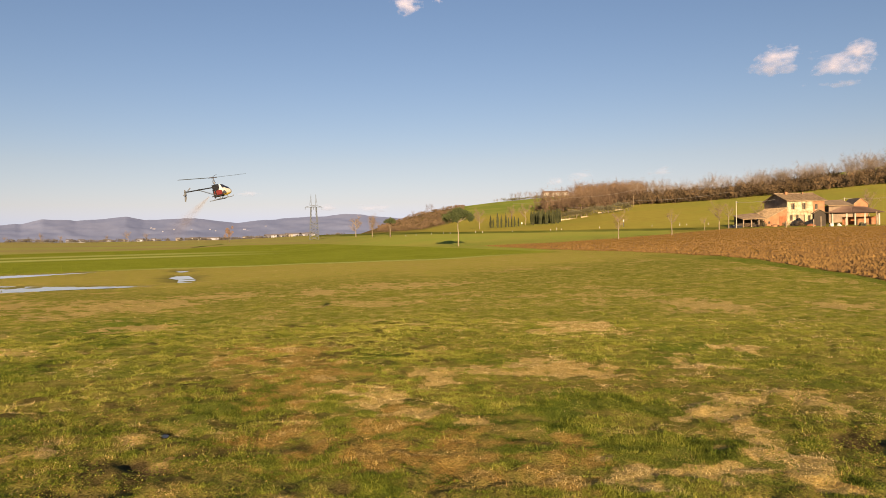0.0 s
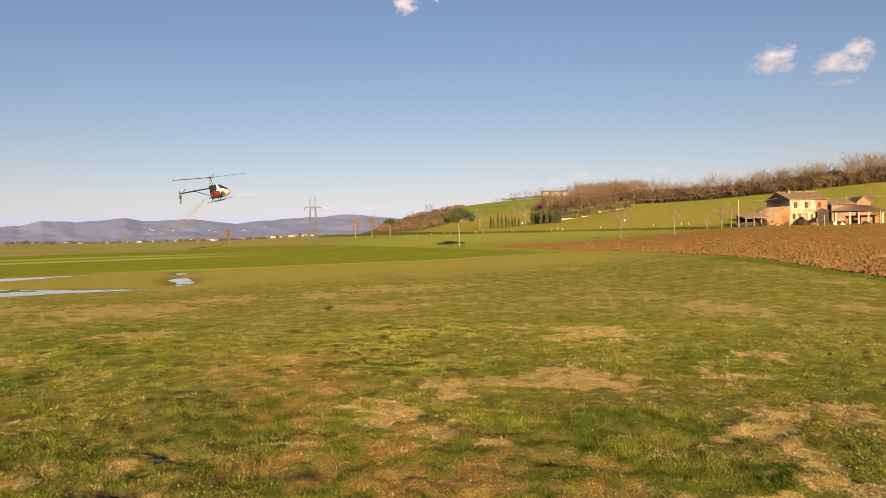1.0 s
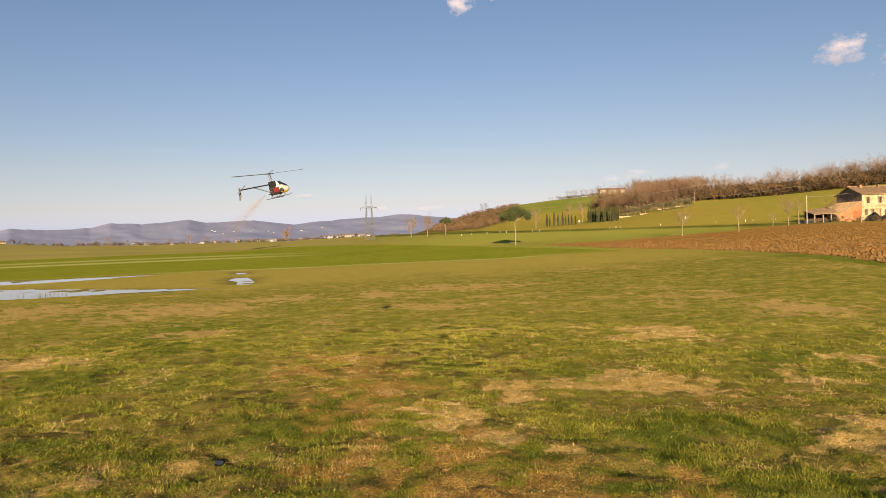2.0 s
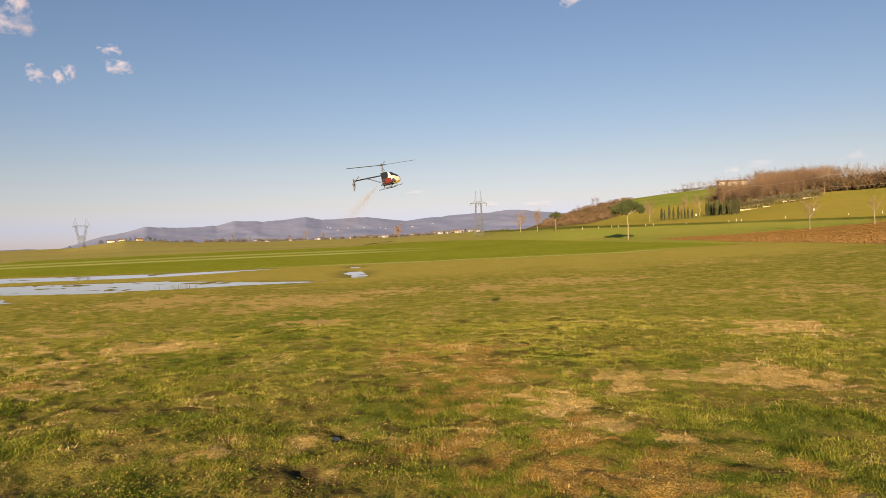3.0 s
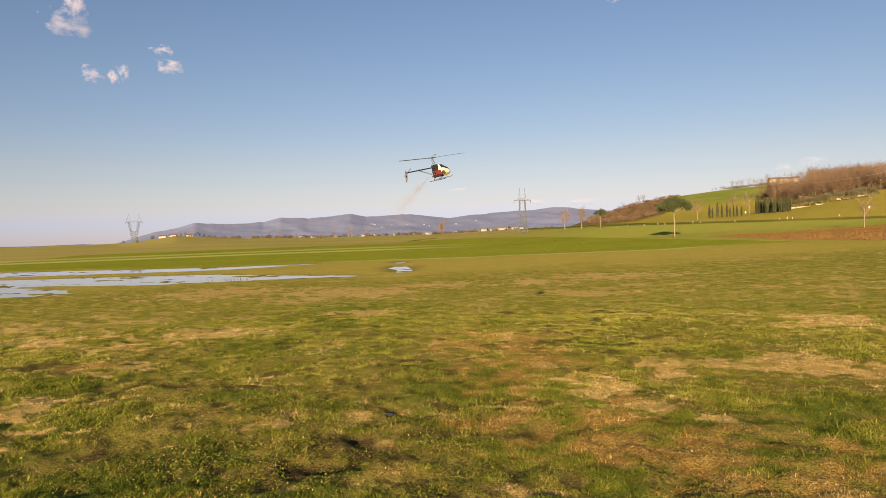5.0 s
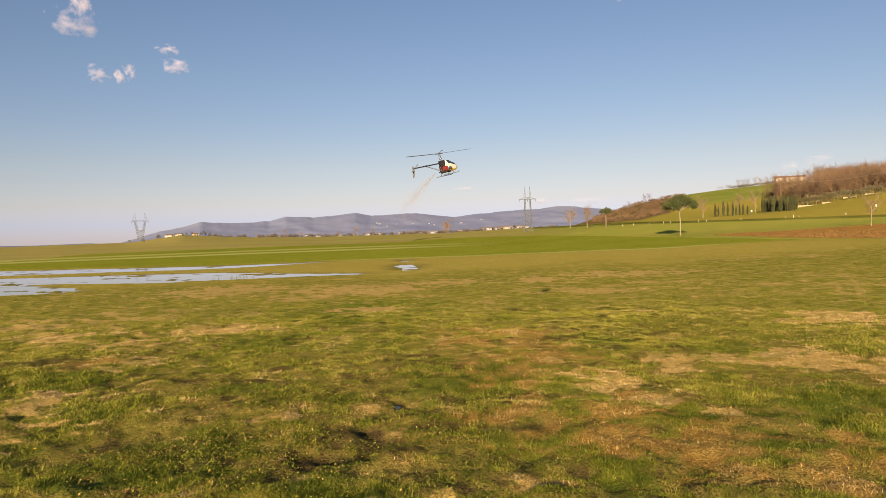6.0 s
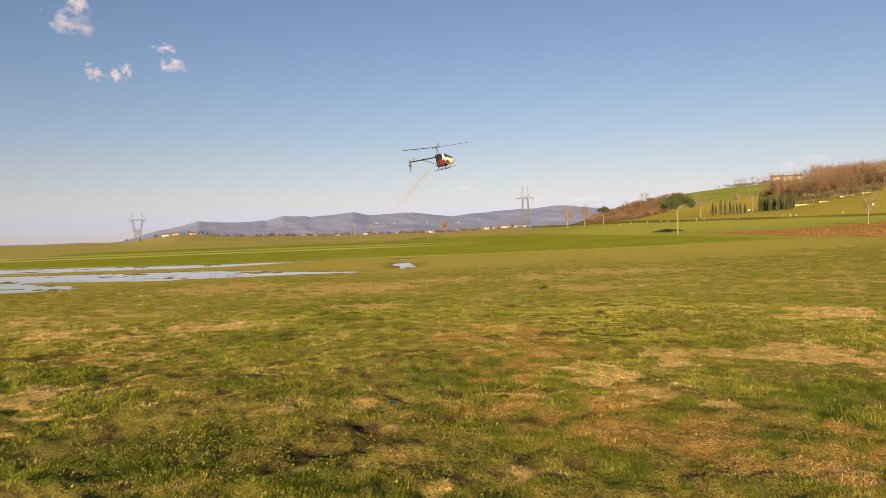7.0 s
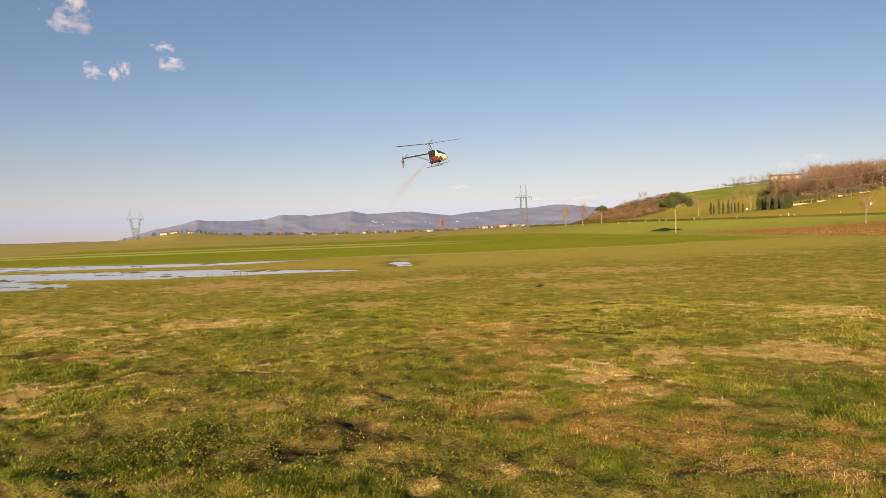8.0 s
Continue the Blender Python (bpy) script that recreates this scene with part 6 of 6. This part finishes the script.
MAT_BLADE_GREY = surface("grey_rotor_blade", (0.17, 0.20, 0.26), (0.22, 0.26, 0.32), 8.0, 0.4, bump=0.03, distance=0.001)
MAT_SKID = surface("white_nylon_skid", (0.12, 0.125, 0.14), (0.17, 0.175, 0.19), 10.0, 0.5, bump=0.05, distance=0.001)


def airfoil_blade(length, chord, root):
    """A rotor blade lying along x from its root, rounded in front and thin behind."""
    rings = []
    for k in range(7):
        t = k / 6
        c = chord * (0.75 if k == 0 else 1.0 if k < 6 else 0.82)
        th = chord * (0.16 if k == 0 else 0.12)
        x = root + (length - root) * t
        rings.append([(x, c * 0.35, 0), (x, c * 0.25, th * 0.45), (x, 0, th * 0.5), (x, -c * 0.65, 0.001), (x, 0, -th * 0.25), (x, c * 0.25, -th * 0.35)])
    return Soup().loft(rings)


def helicopter(m):
    h = thing("model_helicopter", "nitro model helicopter with cream and yellow canopy hovering", "model helicopter", m)
    # canopy: sections from the back to the nose, split into painted bands
    secs = [(-0.02, 0.045, 0.245, 0.062, 0.20), (0.05, 0.055, 0.222, 0.074, 0.285), (0.12, 0.060, 0.200, 0.074, 0.270), (0.19, 0.064, 0.175, 0.064, 0.215),
            (0.25, 0.075, 0.155, 0.052, 0.17), (0.295, 0.100, 0.140, 0.030, 0.09), (0.315, 0.122, 0.134, 0.010, 0.025)]

    def ring(x, zlo, zc, w, hh, n=20):
        out = []
        top = zlo + hh
        for i in range(n):
            a = 2 * math.pi * i / n
            s, c = math.sin(a), math.cos(a)
            z = (zlo + top) / 2 + hh / 2 * s
            out.append((x, w * c * (1.0 if s < 0 else 1 - 0.35 * s * s), z))
        return out

    rings = [ring(x, zlo, zc, w, hh) for x, zlo, zc, w, hh in secs]
    n = 20
    bands = {"upper": Soup(), "lower": Soup(), "visor": Soup()}
    flat = [p for r in rings for p in r]
    for k in range(len(rings) - 1):
        for i in range(n):
            a = 360 * (i + 0.5) / n
            if 12 < a < 168 and 1 <= k <= 4:
                key = "visor"
            elif a > 212 and a < 328 and k >= 1:
                key = "lower"
            else:
                key = "upper"
            q = [flat[k * n + i], flat[k * n + (i + 1) % n], flat[(k + 1) * n + (i + 1) % n], flat[(k + 1) * n + i]]
            bands[key].add(q, [(0, 1, 2, 3)])
    bands["lower"].add(rings[-1], [tuple(range(n))])
    bands["upper"].add(rings[0], [tuple(range(n))[::-1]])
    body = part("canopy", bands["upper"], MAT_CANOPY, h, "cream painted canopy")
    part("lower_canopy", bands["lower"], MAT_YELLOW, body, "yellow painted chin")
    part("visor", bands["visor"], MAT_VISOR, body, "dark painted windscreen")
    # side frames, with cut-outs
    for y in (-0.034, 0.034):
        fr = Soup()
        for x0, z0, x1, z1 in ((-0.13, 0.055, 0.10, 0.085), (-0.13, 0.205, 0.02, 0.235), (-0.13, 0.085, -0.105, 0.205), (-0.01, 0.085, 0.02, 0.205), (-0.12, 0.235, 0.0, 0.345)):
            fr.box(x0, y - 0.002, z0, x1, y + 0.002, z1)
        part("side_frame", fr, MAT_CARBON, h)
    part("bulkhead", Soup().box(-0.115, -0.031, 0.236, -0.005, 0.031, 0.335, bevel=0.006), MAT_CARBON, h)
    part("engine", Soup().box(0.025, -0.045, 0.09, 0.10, 0.045, 0.19, bevel=0.01), MAT_CARBON, h)
    cyl = Soup()
    for k in range(5):
        cyl.tube((0.062, -0.05 - 0.012 * k, 0.14), (0.062, -0.057 - 0.012 * k, 0.14), 0.032, 0.032, 12)
    part("cooling_fins", cyl, MAT_ALLOY, h)
    for y in (-0.060, 0.060):
        s = 1 if y > 0 else -1
        part("fuel_tank", Soup().box(-0.10, y - 0.024, 0.088, 0.012, y + 0.024, 0.202, bevel=0.012), MAT_TANK, h)
    ex = Soup().pipe([(0.03, -0.085, 0.10), (-0.04, -0.095, 0.070), (-0.14, -0.075, 0.072), (-0.20, -0.055, 0.085), (-0.235, -0.05, 0.075)], [0.014, 0.021, 0.022, 0.012, 0.010], 9)
    part("exhaust_pipe", ex, MAT_CARBON, h)
    # tail boom, struts, fins
    part("tail_boom", Soup().tube((-0.11, 0, 0.288), (-0.79, 0, 0.288), 0.0135, 0.0135, 12), MAT_CARBON, h)
    for y in (-0.03, 0.03):
        part("boom_strut", Soup().tube((-0.12, y, 0.115), (-0.47, y * 0.35, 0.278), 0.005, 0.005, 8), MAT_BLADE_GREY, h)
    part("boom_clamp", Soup().tube((-0.46, 0, 0.288), (-0.485, 0, 0.288), 0.02, 0.02, 10), MAT_CARBON, h)
    fin = Soup()
    prof = [(-0.782, 0.345), (-0.802, 0.35), (-0.815, 0.30), (-0.858, 0.085), (-0.830, 0.08), (-0.79, 0.17), (-0.770, 0.285)]
    fin.loft([[(x, 0.018, z) for x, z in prof], [(x, 0.022, z) for x, z in prof]])
    part("tail_fin", fin, MAT_SKID, h)
    gear = part("tail_gearbox", Soup().box(-0.815, -0.016, 0.27, -0.775, 0.016, 0.306, bevel=0.005), MAT_ALLOY, h)
    part("tail_hub", Soup().tube((-0.795, -0.016, 0.288), (-0.795, -0.045, 0.288), 0.010, 0.010, 8), MAT_ALLOY, gear)
    for a in (35, 215):
        s, c = math.sin(radians(a)), math.cos(radians(a))
        bl = Soup()
        e0, e1 = Vector((-0.795 + c * 0.025, -0.042, 0.288 + s * 0.025)), Vector((-0.795 + c * 0.125, -0.042, 0.288 + s * 0.125))
        w = Vector((-s, 0, c)) * 0.012
        bl.loft([[e0 - w * 0.7, e0 + w * 0.7, e0 + w * 0.7 + Vector((0, -0.003, 0)), e0 - w * 0.7 + Vector((0, -0.003, 0))],
                 [e1 - w, e1 + w, e1 + w + Vector((0, -0.003, 0)), e1 - w + Vector((0, -0.003, 0))]])
        part("tail_blade", bl, MAT_SKID, gear)
    # mast, swashplate, rotor head, flybar, blades
    part("mast", Soup().tube((-0.06, 0, 0.33), (-0.06, 0, 0.525), 0.006, 0.006, 10), MAT_ALLOY, h)
    sw = part("swashplate", Soup().tube((-0.06, 0, 0.375), (-0.06, 0, 0.39), 0.030, 0.030, 14).tube((-0.06, 0, 0.391), (-0.06, 0, 0.401), 0.024, 0.024, 14), MAT_ALLOY, h)
    for a in (20, 140, 260):
        s, c = math.sin(radians(a)), math.cos(radians(a))
        part("control_link", Soup().tube((-0.06 + c * 0.028, s * 0.028, 0.39), (-0.06 + c * 0.024, s * 0.024, 0.49), 0.0035, 0.0035, 6), MAT_ALLOY, sw)
    BA = radians(-18)      # how the blades stand
    ux, uy = math.cos(BA), math.sin(BA)
    head = part("rotor_head", Soup().box(-0.085, -0.018, 0.495, -0.035, 0.018, 0.528, bevel=0.005), MAT_ALLOY, h)
    for s in (1, -1):
        m2 = pose(-0.06, 0, 0.512, 0, 6.5, 0) @ pose(0, 0, 0, 0, 0, math.degrees(BA) + (0 if s > 0 else 180))
        grip = Soup().box(0.02, -0.014, -0.010, 0.085, 0.014, 0.010, bevel=0.004)
        grip.v = [tuple(m2 @ Vector(p)) for p in grip.v]
        part("blade_grip", grip, MAT_ALLOY, head)
        b = airfoil_blade(0.735, 0.054, 0.075)
        b.v = [tuple(m2 @ pose(0, 0, 0, 6, -1.5, 0) @ Vector(p)) for p in b.v]
        part("rotor_blade", b, MAT_BLADE_GREY, head, "grey main rotor blade")
        f0 = Vector((-0.06 - uy * 0.02 * s, ux * 0.02 * s, 0.535))
        f1 = Vector((-0.06 - uy * 0.20 * s, ux * 0.20 * s, 0.535))
        part("flybar", Soup().tube(f0, f1, 0.003, 0.003, 6), MAT_ALLOY, head)
        pd = Soup()
        f2 = Vector((-0.06 - uy * 0.265 * s, ux * 0.265 * s, 0.535))
        w = Vector((ux, uy, 0)) * 0.018
        pd.loft([[f1 - w, f1 + w, f1 + w + Vector((0, 0, 0.004)), f1 - w + Vector((0, 0, 0.004))], [f2 - w, f2 + w, f2 + w + Vector((0, 0, 0.004)), f2 - w + Vector((0, 0, 0.004))]])
        part("paddle", pd, MAT_CARBON, head)
    # landing gear
    for x in (-0.07, 0.12):
        part("gear_bow", Soup().pipe([(x - 0.01, -0.12, 0.006), (x, -0.085, 0.05), (x, -0.03, 0.062), (x, 0.03, 0.062), (x, 0.085, 0.05), (x - 0.01, 0.12, 0.006)], 0.007, 8), MAT_SKID, h)
    for y in (-0.12, 0.12):
        part("skid", Soup().pipe([(-0.20, y, 0.0), (0.19, y, 0.0), (0.235, y, 0.010), (0.255, y, 0.028)], 0.0075, 8), MAT_SKID, h)
    return h


HELI = Vector((-4.40, 14.5, 4.09))
hv = Vector((HELI.x + 0.34, HELI.y - 1.07, 0)).normalized()
helicopter(Matrix.Translation(HELI) @ Matrix.Rotation(radians(13.5), 4, -hv) @ pose(0, 0, 0, 0, 0, 51) @ Matrix.Diagonal((0.92, 0.92, 0.86, 1)) @ Matrix.Translation((0.06, 0, -0.25)))

# thin exhaust smoke trailing down behind it
sm = Nodes("exhaust_smoke")
sc = sm.t.nodes.new("ShaderNodeTexCoord").outputs["Object"]
sx = sm.node("ShaderNodeSeparateXYZ", Vector=sc)
far = sm.math("SQRT", sm.math("ADD", sm.math("MULTIPLY", sx.outputs["Y"], sx.outputs["Y"]), sm.math("MULTIPLY", sx.outputs["Z"], sx.outputs["Z"])))
edge = sm.math("DIVIDE", far, sm.math("ADD", sm.math("MULTIPLY", sx.outputs["X"], 0.30), 0.020))
soft = sm.ramp(edge, (0.0, 0.5), (0.40, 0.42), (0.98, 0.0))
wisps = sm.noise(6.0, 4, 0.6, coords=sc)
thin = sm.math("MULTIPLY", sm.math("MULTIPLY", soft, sm.ramp(wisps, (0.30, 0.25), (0.70, 1.0))), sm.ramp(sx.outputs["X"], (0.0, 0.46), (0.3, 0.24), (1.0, 0.0)))
sm.set(Base_Color=(0.24, 0.175, 0.095), Roughness=1.0, Alpha=thin)
sm.put(sm.bsdf.inputs["Specular IOR Level"], 0.0)


def smoke_trail(p, q):
    """Crossing veils of smoke along the way from p to q, wider as they fade."""
    p, q = Vector(p), Vector(q)
    s = Soup()
    for k in range(4):
        c, d = math.cos(math.pi * k / 4), math.sin(math.pi * k / 4)
        for a, b in ((0.0, 0.5), (0.5, 1.0)):
            wa, wb = 0.020 + 0.30 * a, 0.020 + 0.30 * b
            s.add([(a, -c * wa, -d * wa), (b, -c * wb, -d * wb), (b, c * wb, d * wb), (a, c * wa, d * wa)], [(0, 1, 2, 3)])
    ob = new("smoke_trail", s.mesh("smoke_trail", sm.m))
    d = q - p
    ob.matrix_world = Matrix.Translation(p) @ d.to_track_quat("X", "Z").to_matrix().to_4x4() @ Matrix.Diagonal((d.length, 1, 1, 1))
    ob.visible_shadow = False
    return tagged(ob, "thin brown exhaust smoke drifting down from the helicopter", "smoke", kind="stuff")


SIDE = Vector((hv.y, -hv.x, 0))
nozzle = HELI - SIDE * 0.13 + Vector((0, 0, -0.16))
smoke_trail(nozzle, nozzle - SIDE * 0.82 + hv * 0.2 + Vector((0, 0, -0.86)))
